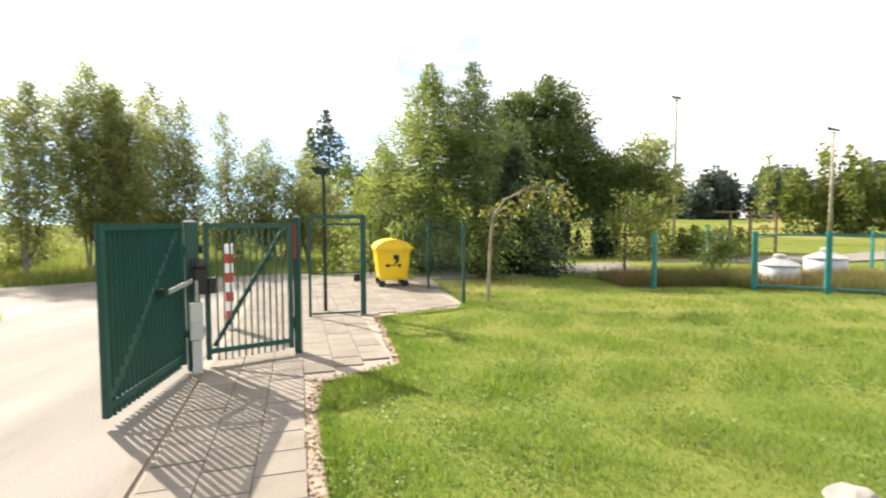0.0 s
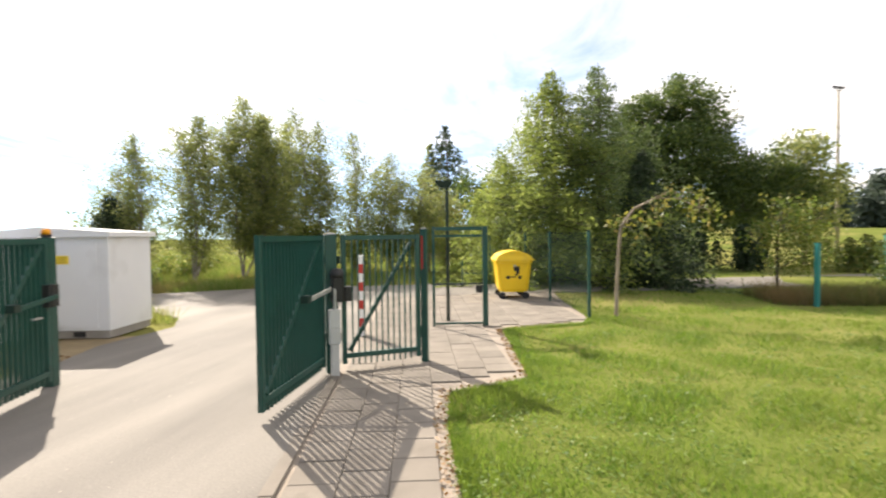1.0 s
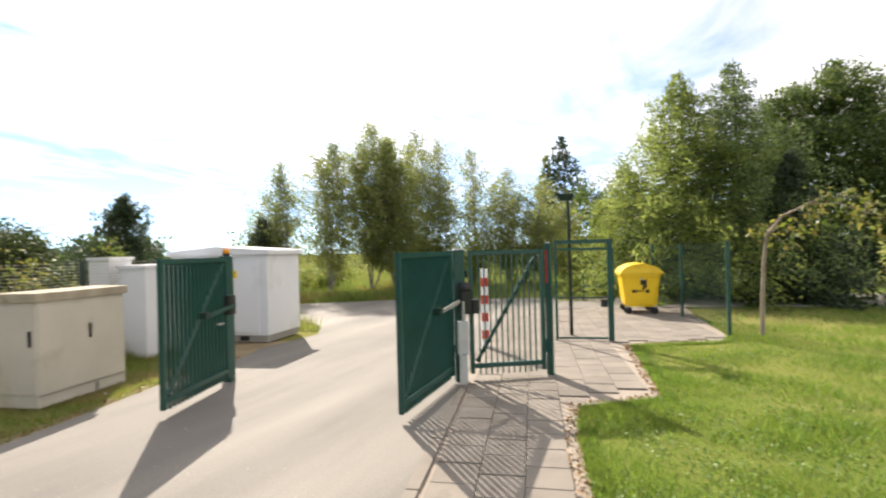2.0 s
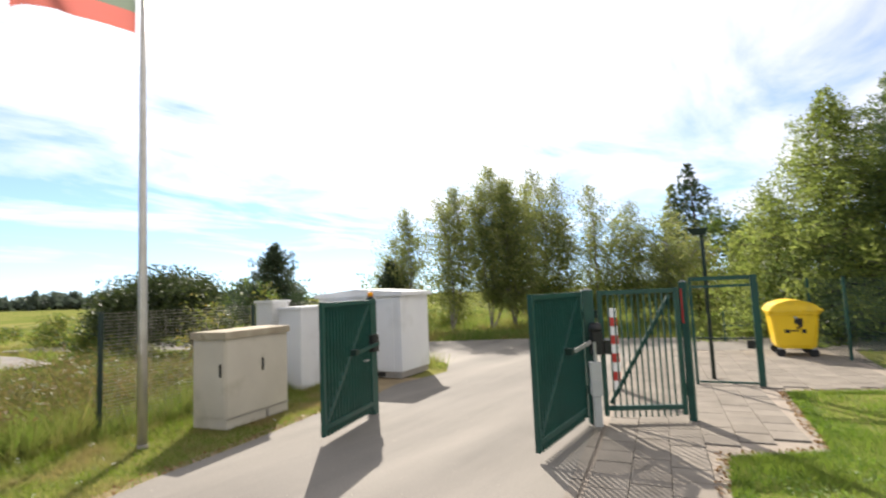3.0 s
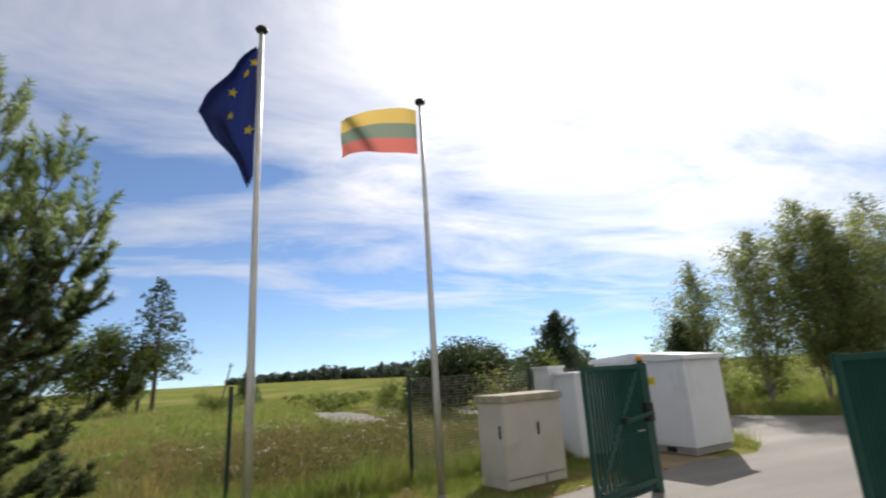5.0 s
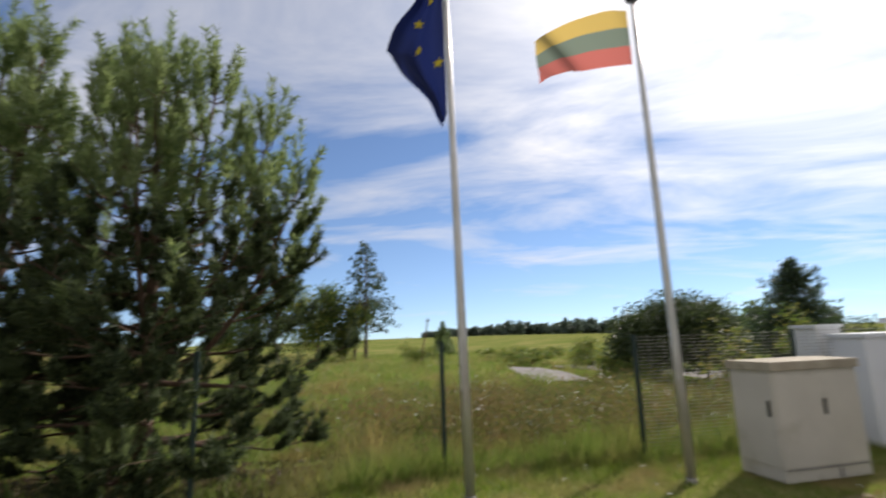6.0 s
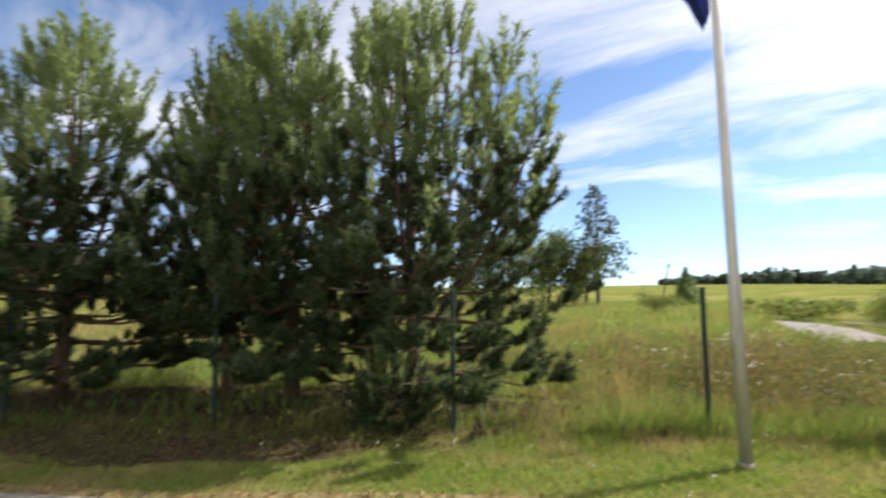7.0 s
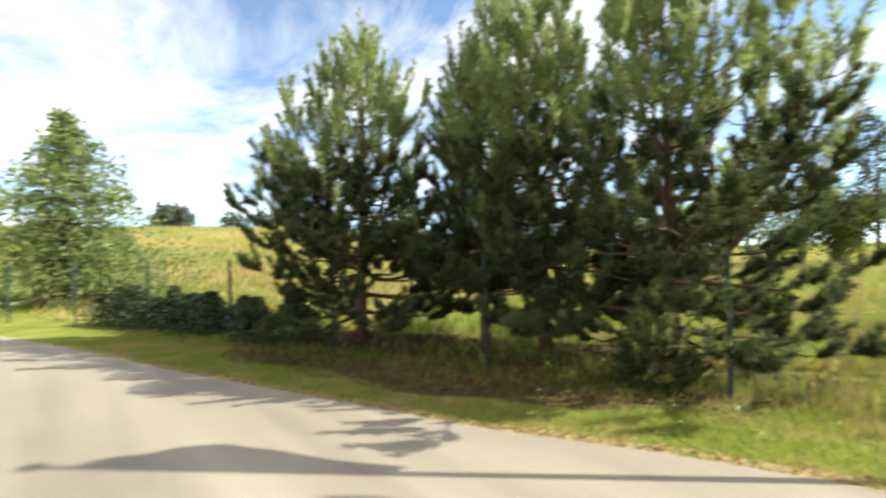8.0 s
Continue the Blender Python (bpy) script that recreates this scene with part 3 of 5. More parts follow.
# ---------------------------------------------------------------- yellow bin
def waste_bin():
    b = thing("waste_container", (-1.0, 14.1), 100, "yellow plastic wheeled waste container with a domed lid", "waste container")
    W, D = 1.14, 0.98

    def ring(w, d, z, k=0.08):
        return [(-w / 2 + k, -d / 2, z), (w / 2 - k, -d / 2, z), (w / 2, -d / 2 + k, z), (w / 2, d / 2 - k, z), (w / 2 - k, d / 2, z), (-w / 2 + k, d / 2, z), (-w / 2, d / 2 - k, z), (-w / 2, -d / 2 + k, z)]

    body = Build()
    rows = [ring(W * 0.84, D * 0.74, 0.20), ring(W * 0.88, D * 0.80, 0.28), ring(W * 0.97, D * 0.95, 0.98), ring(W * 1.03, D * 1.02, 0.99), ring(W * 1.03, D * 1.02, 1.06)]
    vs = [p for r in rows for p in r]
    body.add(vs, [tuple(reversed(range(8))), tuple(range(32, 40))] + [(i * 8 + k, i * 8 + (k + 1) % 8, (i + 1) * 8 + (k + 1) % 8, (i + 1) * 8 + k) for i in range(4) for k in range(8)])
    bd = part("body", body, YELLOW, b)
    lid = Build()
    n = 12
    prof = [(-D * 0.53 + D * 1.06 * i / n, 1.064 + 0.25 * math.sin(math.pi * i / n) ** 0.55) for i in range(n + 1)]
    vs = [(s * W * (0.53 if i in (0, n) else 0.515), y, z) for i, (y, z) in enumerate(prof) for s in (-1, 1)]
    fs = [(2 * i, 2 * i + 1, 2 * i + 3, 2 * i + 2) for i in range(n)]
    lid.add(vs, fs + [tuple(2 * i for i in range(n, -1, -1)), tuple(2 * i + 1 for i in range(n + 1))])
    part("lid", lid, YELLOW, b, "domed yellow lid")
    part("lid_rim", Build().box((0, -D * 0.53, 1.075), (W * 1.05, 0.03, 0.05), 0, 0.01), YELLOW, b)
    for x in (-1, 1):
        part("lifting_pin", Build().tube([(x * W * 0.5, 0, 0.92), (x * (W * 0.5 + 0.09), 0, 0.92)], 0.03, 10), GALV, b, "steel lifting pin")
        for y in (-1, 1):
            wh = part("wheel", Build().tube([(x * 0.42 - 0.025, y * 0.32, 0.10), (x * 0.42 + 0.025, y * 0.32, 0.10)], 0.10, 16), RUBBER, b, "black rubber castor wheel")
            part("fork", Build().box((x * 0.42, y * 0.32, 0.195), (0.09, 0.10, 0.03)), GALV, wh)
    # printed marks on the end wall, which slopes slightly
    def wall_x(z):
        return -(0.5 * W * (0.88 + 0.09 * (z - 0.28) / 0.70)) - 0.004

    m1, m2 = Build(), Build()
    for k, (m, spans) in enumerate(((m1, ((0.06, 0.16, 0.83, 0.13), (0.09, 0.09, 0.73, 0.08))), (m2, ((-0.17, 0.11, 0.60, 0.08), (-0.03, 0.17, 0.61, 0.03), (0.15, 0.09, 0.60, 0.09), (0.05, 0.07, 0.67, 0.05))))):
        for y, w, z, h in spans:
            m.add([(wall_x(z - h / 2), -y - w / 2, z - h / 2), (wall_x(z - h / 2), -y + w / 2, z - h / 2), (wall_x(z + h / 2), -y + w / 2, z + h / 2), (wall_x(z + h / 2), -y - w / 2, z + h / 2)], [(0, 3, 2, 1)])
        part("printed_mark", m, BLACK, bd, "black printed mark")


waste_bin()


# ---------------------------------------------------------------- cabinets and transformer kiosk
cab = thing("electrical_cabinet", (-7.44, 3.47), 102.6, "beige concrete electrical cabinet with dark door handles", "cabinet")
part("body", Build().box((0.64, 0.335, 0.64), (1.28, 0.67, 1.28), 0, 0.012), CONCRETE, cab)
part("top_slab", Build().add([(-0.03, -0.03, 1.285), (1.31, -0.03, 1.285), (1.31, 0.70, 1.285), (-0.03, 0.70, 1.285), (-0.03, -0.03, 1.39), (1.31, -0.03, 1.39), (1.31, 0.70, 1.39), (-0.03, 0.70, 1.39), (0.12, 0.335, 1.41), (1.16, 0.335, 1.41)],
                             [(3, 2, 1, 0), (0, 1, 5, 4), (1, 2, 6, 5), (2, 3, 7, 6), (3, 0, 4, 7), (4, 5, 9, 8), (5, 6, 9), (6, 7, 8, 9), (7, 4, 8)]), WEATHERED, cab, "overhanging stained concrete top")
front = part("door", Build().box((0.64, -0.004, 0.70), (1.24, 0.016, 1.06), 0, 0.004), CONCRETE, cab)
part("handle", Build().box((0.70, -0.022, 0.84), (0.035, 0.024, 0.19), 0, 0.008), BLACK, front, "black upright handle")
side = part("side_door", Build().box((-0.004, 0.335, 0.70), (0.016, 0.62, 1.06), 0, 0.004), CONCRETE, cab)
part("handle", Build().box((-0.022, 0.09, 0.84), (0.024, 0.04, 0.19), 0, 0.008), BLACK, side, "black upright handle")
part("base_joint", Build().box((0.64, -0.0065, 0.145), (1.282, 0.013, 0.012)), PLINTH, cab, "dark joint above the base")
part("vent", Build().box((0.80, -0.010, 0.07), (0.035, 0.02, 0.10)), PLINTH, cab, "small dark vent slot")

cab2 = thing("white_cabinet", (-8.94, 5.93), 101.5, "plain white rendered cabinet with a flat top", "cabinet")
part("body", Build().box((0.85, 0.30, 0.80), (1.70, 0.60, 1.60), 0, 0.01), WHITE_WALL, cab2)
part("top_slab", Build().box((0.85, 0.30, 1.632), (1.76, 0.66, 0.06), 0, 0.01), WHITE_WALL, cab2)
cab3 = thing("meter_box", (-9.62, 5.77), 101.5, "tall pale concrete meter box behind the cabinets", "cabinet")
part("body", Build().box((0.25, 0.27, 0.88), (0.50, 0.46, 1.76), 0, 0.012), WELL, cab3)
part("top_slab", Build().box((0.25, 0.27, 1.79), (0.56, 0.52, 0.055), 0, 0.01), WELL, cab3)

kiosk = thing("transformer_kiosk", (-7.86, 7.76), 99.8, "white prefabricated transformer kiosk with a shallow roof", "kiosk")
part("plinth", Build().box((0.62, 1.15, 0.07), (1.20, 2.26, 0.14)), PLINTH, kiosk, "dark concrete plinth")
part("wall", Build().add([(0, 0, .14), (1.25, 0, .14), (1.25, 2.3, .14), (0, 2.3, .14), (0.0, 0, 1.80), (1.25, 0, 1.80), (1.25, 2.3, 1.80), (0.0, 2.3, 1.80)],
                         [(3, 2, 1, 0), (4, 5, 6, 7), (0, 1, 5, 4), (1, 2, 6, 5), (2, 3, 7, 6), (3, 0, 4, 7)]), WHITE_WALL, kiosk)
rf = Build()
for x in (-0.07, 1.32):
    rf.add([(x, -0.08, 1.803), (x, 2.38, 1.803), (x, 2.38, 1.89), (x, 1.15, 1.985), (x, -0.08, 1.89)], [])
rf.f += [(0, 1, 2, 3, 4), (9, 8, 7, 6, 5), (0, 5, 6, 1), (1, 6, 7, 2), (2, 7, 8, 3), (3, 8, 9, 4), (4, 9, 5, 0)]
roof = part("roof", rf, WHITE_WALL, kiosk, "shallow white roof with a deep edge")
part("foot_vent", Build().box((-0.005 + 0.02, 0.55, 0.075), (0.04, 0.20, 0.09)), BLACK, kiosk, "dark vent hole")
part("door", Build().box((-0.008, 1.15, 0.95), (0.02, 1.9, 1.5)), WHITE_WALL, kiosk)
sg = part("warning_sign", Build().box((-0.024, 0.80, 1.40), (0.006, 0.24, 0.15)), SIGN_YELLOW, kiosk, "yellow warning plate")
for k in range(3):
    part("text_bar", Build().box((-0.029, 0.80, 1.44 - 0.04 * k), (0.003, 0.16, 0.012)), BLACK, sg)

# ---------------------------------------------------------------- fences
def fence_post(at, h, mat, label, w=0.055, group="fence posts along the meadow"):
    p = thing("fence_post", (at[0], at[1], float(height(*at)) - 0.03), 15, label, "fence post", group)
    part("shaft", Build().box((0, 0, h / 2 - 0.05), (w, w, h + 0.1), 0, 0.006), mat, p)
    part("cap", Build().box((0, 0, h + 0.008), (w + 0.008, w + 0.008, 0.014)), DARK_STEEL, p)
    return p


FENCE = [(-9.75, 7.9), (-9.32, 5.1), (-8.77, 2.35), (-8.42, -0.52), (-7.15, -3.35), (-6.25, -6.5), (-5.2, -9.5), (-4.2, -12.3), (-3.1, -15.1), (-1.8, -17.8), (-0.4, -20.4)]
for at in FENCE:
    fence_post(at, 1.78, DARK_STEEL, "slim dark green fence post in grass")


def wire_panel(a, b, z0, z1, step, label, cross=0.25, r=0.0028, mat=None):
    a, b = Vector(a), Vector(b)
    d = b - a
    g = thing("wire_fence_panel", (a.x, a.y, 0), math.degrees(math.atan2(d.y, d.x)), label, "fence", "wire fence panels")
    L = d.length
    wires, ups = Build(), Build()
    z = z0
    while z <= z1 + 1e-6:
        wires.tube([(0, 0, z), (L / 2, 0, z - 0.004), (L, 0, z)], r, 4, False)
        z += step
    x = cross
    while x < L:
        ups.tube([(x, 0, z0), (x, 0, z1)], r, 4, False)
        x += cross
    wires.add(ups.v, ups.f)
    tagged(part("wire_mesh", wires, mat or GALV, g, "thin welded wires"), kind="stuff")
    part("bottom_anchor", Build().tube([(0.02, 0, -0.03), (0.02, 0, z0)], 0.005, 4), mat or GALV, g)
    return g


for i in (2, 1):
    wire_panel(FENCE[i], FENCE[i - 1], 0.08, 1.74, 0.05, "grey welded wire fence panel with level wires", 0.25, 0.0026, PLINTH)
fence_post((0.70, 10.76), 1.84, GREEN_STEEL, "green steel fence post at the lawn corner", 0.06, "fence posts by the bins")
fence_post((0.02, 13.35), 1.84, GREEN_STEEL, "green steel fence post behind the bin stand", 0.06, "fence posts by the bins")
fence_post((-0.62, 15.6), 1.84, GREEN_STEEL, "green steel fence post near the conifers", 0.06, "fence posts by the bins")
wire_panel((0.70, 10.76), (0.02, 13.35), 0.06, 1.80, 0.05, "green welded wire fence panel beside the bin stand", 0.2, 0.0036, WIRE)
wire_panel((0.02, 13.35), (-0.62, 15.6), 0.06, 1.80, 0.05, "green welded wire fence panel behind the bin stand", 0.2, 0.0036, WIRE)

for at, h in (((6.13, 13.00), 1.5), ((12.19, 20.33), 1.6), ((14.91, 15.00), 1.5), ((17.18, 17.81), 1.5)):
    fence_post(at, h, TEAL_STEEL, "turquoise painted steel fence post", 0.09, "turquoise fence posts")
tg = thing("steel_gate_frame", (8.52, 12.39), math.degrees(math.atan2(-0.82, 1.3)), "turquoise painted steel gate frame in the lawn fence", "gate")
for x in (0, 1.54):
    part("post", Build().box((x, 0, 0.74), (0.12, 0.12, 1.54), 0, 0.01), TEAL_STEEL, tg)
for x0 in (1.54,):
    part("post", Build().box((3.2, 0, 0.74), (0.12, 0.12, 1.54), 0, 0.01), TEAL_STEEL, tg)
for z in (0.10, 1.42):
    part("rail", Build().box((0.77, 0, z), (1.41, 0.05, 0.05)), TEAL_STEEL, tg)
    part("rail", Build().box((2.37, 0, z), (1.53, 0.05, 0.05)), TEAL_STEEL, tg)

for at, r, h in (((9.79, 13.14), 0.48, 0.54), ((12.11, 14.22), 0.54, 0.64)):
    w = thing("well_shaft", at, 0, "pale round concrete well shaft with a conical metal lid", "well", "well shafts")
    part("shaft", Build().lathe([(0, -0.05), (r, -0.05), (r, h - 0.02), (r - 0.02, h), (0, h)], 28), WELL, w, "", True)
    part("lid", Build().lathe([(0, h + 0.004), (r + 0.03, h + 0.004), (r + 0.03, h + 0.03), (0.2, h + 0.19), (0.18, h + 0.19), (0, h + 0.19)], 28), GALV, w, "grey conical metal lid")
    part("cap", Build().lathe([(0, h + 0.192), (0.16, h + 0.192), (0.16, h + 0.29), (0.10, h + 0.33), (0, h + 0.33)], 18), GALV, w)

climb = thing("climbing_frame", (17.15, 26.20), 8, "dark wooden climbing frame with rungs", "play frame")
for x in (0, 1.3, 3.0):
    part("post", Build().box((x, 0, 1.1), (0.12, 0.12, 2.3)), WOOD, climb)
for z in (0.9, 1.35, 1.8, 2.15):
    part("rung", Build().box((2.15, 0, z), (1.58, 0.06, 0.06)), WOOD, climb)
part("top_beam", Build().box((0.3, 0, 2.31), (2.6, 0.10, 0.10)), WOOD, climb)


def flood_pole(at, h, label):
    z = float(height(*at)) - 0.05
    p = thing("floodlight_pole", (*at, z), 20, label, "floodlight", "floodlight poles")
    part("pole", Build().tube([(0, 0, 0), (0, 0, h)], [0.14, 0.085], 10), WEATHERED, p, "", True)
    part("crossarm", Build().beam((-0.35, 0, h + 0.03), (0.35, 0, h + 0.03), 0.06, 0.06), WEATHERED, p)
    for x in (-0.17, 0.17):
        part("lamp_head", Build().add([(x - .16, -.28, h + .18), (x + .16, -.28, h + .18), (x + .16, .22, h + .42), (x - .16, .22, h + .42), (x - .13, -.2, h + .07), (x + .13, -.2, h + .07), (x + .13, .22, h + .2), (x - .13, .22, h + .2)],
                                      [(0, 1, 2, 3), (7, 6, 5, 4), (0, 4, 5, 1), (1, 5, 6, 2), (2, 6, 7, 3), (3, 7, 4, 0)]), BLACK, p, "dark floodlight head")


flood_pole((22.30, 41.36), 12.13, "tall thin galvanised pole with dark floodlights")
flood_pole((29.67, 33.64), 8.05, "galvanised floodlight pole beyond the turquoise fence")

up_ = thing("utility_pole", (-37.5, -1.8, float(height(-37.5, -1.8))), 0, "thin leaning wooden pole in the meadow", "pole")
part("pole", Build().tube([(0, -0.4, -0.1), (0, 0.25, 3.3)], [0.06, 0.045], 8), WOOD, up_)
part("crossarm", Build().beam((0, 0.05, 3.05), (0, 0.42, 3.12), 0.05, 0.05), WOOD, up_)

rock = thing("stone", (2.36, 3.0), 20, "flat grey field stone lying in the lawn", "stone")
rb = Build()
bmr = bmesh.new()
bmesh.ops.create_icosphere(bmr, subdivisions=3, radius=1)
for v in bmr.verts:
    k = 1 + 0.35 * noise.noise(v.co * 1.3) + 0.1 * noise.noise(v.co * 4)
    v.co = Vector((v.co.x * 0.20 * k, v.co.y * 0.13 * k, v.co.z * 0.055 * k + 0.01))
rb.add([v.co for v in bmr.verts], [tuple(v.index for v in q.verts) for q in bmr.faces])
bmr.free()
part("rock", rb, STONE, rock)


# ---------------------------------------------------------------- flags
def flag_pole(at, h, label, lean=(0, 0)):
    p = thing("flagpole", at, 0, label, "flagpole", "flagpoles")
    pts = [(lean[0] * t, lean[1] * t, h * t) for t in (0, 0.25, 0.5, 0.75, 1)]
    part("pole", Build().tube(pts, [0.062, 0.056, 0.048, 0.040, 0.032], 16), ALU, p, "", True)
    part("base_sleeve", Build().tube([(0, 0, -0.04), (0, 0, 0.03)], 0.068, 16), PLINTH, p, "short concrete foot", True)
    part("top_cap", Build().lathe([(0, 0), (0.035, 0), (0.085, 0.02), (0.10, 0.05), (0.08, 0.085), (0, 0.10)], 16, (lean[0], lean[1], h)), BLACK, p, "black mushroom cap", True)
    part("halyard", Build().tube([(lean[0] * .2 + .045, -.05, 1.2), (lean[0] + 0.03, lean[1] - .04, h - .05)], 0.004, 4), WHITE_PAINT, p, "thin white rope")
    return p


LT_POLE, EU_POLE = (-7.73, 2.49), (-7.36, -0.24)
flag_pole(LT_POLE, 6.56, "slender tapered aluminium flagpole", (-0.02, -0.05))
flag_pole(EU_POLE, 7.17, "slender tapered aluminium flagpole beside the fence", (0, -0.06))


def cloth_grid(f, u0, u1, v0, v1, nu, nv):
    b = Build()
    vs = [f(u0 + (u1 - u0) * i / nu, v0 + (v1 - v0) * j / nv) for i in range(nu + 1) for j in range(nv + 1)]
    return b.add(vs, [(i * (nv + 1) + j, (i + 1) * (nv + 1) + j, (i + 1) * (nv + 1) + j + 1, i * (nv + 1) + j + 1) for i in range(nu) for j in range(nv)])


def tricolour(u, v):
    """u along the fly, v down the hoist."""
    s = 1.52 * u
    wave = 0.17 * u ** 0.6 * math.sin(6.4 * u + 1.8 * v + 0.4) + 0.05 * u * math.sin(15 * u + 5 * v)
    lift = 0.20 * math.sin(3.4 * u + 0.2) * u - 0.10 * u * u
    return (-0.07 - 0.32 * s + wave, -0.12 - 0.88 * s + 0.35 * wave, 6.46 - 0.87 * v * (1 - 0.10 * u) + lift + 0.03 * math.sin(11 * u + 4 * v) * u)


lt = thing("flag", LT_POLE, 0, "yellow, green and red tricolour flag flying in the wind", "flag", "flags")
for k, (nm, m) in enumerate((("yellow_stripe", FLAG_YELLOW), ("green_stripe", FLAG_GREEN), ("red_stripe", FLAG_RED))):
    part(nm, cloth_grid(tricolour, 0, 1, k / 3, (k + 1) / 3, 36, 8), m, lt, nm.replace("_", " ") + " of thin cloth", True)


def hanging(u, v):
    """A long flag that droops from its pole: u out from the pole, v down."""
    z = 6.91 - 2.18 * v
    k = v / 0.52 if v < 0.52 else max(0.0, (1.0 - v) / 0.48)
    reach = 0.04 + 0.78 * (k ** 0.85 if v < 0.52 else k ** 1.15) + 0.03 * math.sin(21 * v)
    fold = 0.13 * math.sin(6.5 * u + 2.6 * v) * u ** 0.7 * (0.3 + k) + 0.05 * math.sin(15 * u - 4 * v) * u
    return (fold - 0.22 * u * reach, -0.095 - reach * u, z - 0.14 * u * (0.4 + v) + 0.03 * math.sin(9 * u) * u)


eu = thing("flag", EU_POLE, 0, "dark blue flag with yellow stars, hanging slack", "flag", "flags")
part("field", cloth_grid(hanging, 0, 1, 0, 1, 24, 40), FLAG_BLUE, eu, "dark blue cloth", True)
for u, v, sz in ((0.16, 0.14, 0.075), (0.42, 0.20, 0.085), (0.58, 0.33, 0.085), (0.46, 0.50, 0.08), (0.15, 0.66, 0.085)):
    c = Vector(hanging(u, v))
    ux = (Vector(hanging(u + 0.02, v)) - c).normalized()
    uz = Vector((0, 0, 1))
    nrm = ux.cross(uz).normalized()
    for side in (-1, 1):
        vs = [c + nrm * side * 0.008]
        for k in range(10):
            a = math.pi / 2 + math.pi * k / 5 + 0.2
            r = sz if k % 2 == 0 else sz * 0.42
            vs.append(c + nrm * side * 0.008 + ux * r * math.cos(a) + uz * r * math.sin(a))
        part("star", Build().add(vs, [(0, 1 + k, 1 + (k + 1) % 10) for k in range(10)]), STAR, eu, "yellow five-pointed star")
# ---------------------------------------------------------------- trees
def limb(b, p0, p1, r0, r1, sag, rng, sides=6, n=5):
    p0, p1 = Vector(p0), Vector(p1)
    L = (p1 - p0).length
    off = Vector(rng.normal(size=3)) * L * 0.05
    pts = []
    for i in range(n):
        t = i / (n - 1)
        pts.append(p0.lerp(p1, t) + off * math.sin(math.pi * t) + Vector((0, 0, sag * L * math.sin(math.pi * t))))
    b.tube(pts, [r0 + (r1 - r0) * i / (n - 1) for i in range(n)], sides, False)
    return pts


def broadleaf(name, at, h, trunk_r, blobs, n_leaf, size, leaf, bark, label, seed, clusters=60, spread=0.16, group="", trunk_top=0.75, category="tree"):
    """Trunk, limbs to each mass of the crown, and leaves gathered in clumps with gaps between."""
    rng = np.random.default_rng(seed)
    z0 = float(height(*at)) - 0.05
    t = thing(name, (at[0], at[1], z0), 0, label, category, group)
    wood = Build()
    top = Vector((rng.normal() * 0.03 * h, rng.normal() * 0.03 * h, h * trunk_top))
    limb(wood, (0, 0, -0.1), top, trunk_r, trunk_r * 0.35, 0.0, rng, 8, 6)
    cents = []
    vol = np.array([b[3] * b[4] * b[5] for b in blobs]) ** 0.75
    vol = vol / vol.sum()
    for (cx, cy, cz, rx, ry, rz), w in zip(blobs, vol):
        base = top * min(0.95, max(0.25, (cz - rz * 0.7) / (h * trunk_top)))
        limb(wood, base, (cx, cy, cz), trunk_r * 0.5, trunk_r * 0.12, 0.05, rng)
        k = max(4, int(clusters * w))
        d = unit(rng.normal(size=(k, 3))) * (rng.uniform(0.15, 1.0, (k, 1)) ** 0.45)
        c = np.array((cx, cy, cz)) + d * np.array((rx, ry, rz))
        for q in c[: max(3, k // 3)]:
            limb(wood, (cx, cy, cz - rz * 0.3), q, trunk_r * 0.16, 0.008, 0.03, rng, 4, 4)
        cents.append((c, min(rx, ry, rz), max(8, int(n_leaf * w / k))))
    part("trunk", wood, bark, t)
    pts = []
    for c, r, m in cents:
        pts.append((c[:, None, :] + np.clip(rng.normal(size=(len(c), m, 3)), -1.7, 1.7) * np.array((1, 1, 0.8)) * r * spread * rng.uniform(0.7, 1.6, (len(c), 1, 1))).reshape(-1, 3))
    pts = np.concatenate(pts)
    pts[:, 2] = np.maximum(pts[:, 2], 0.12)
    part("crown", arrays_mesh("crown", leaf_quads(pts, size, rng), 4, leaf), leaf, t)
    return t


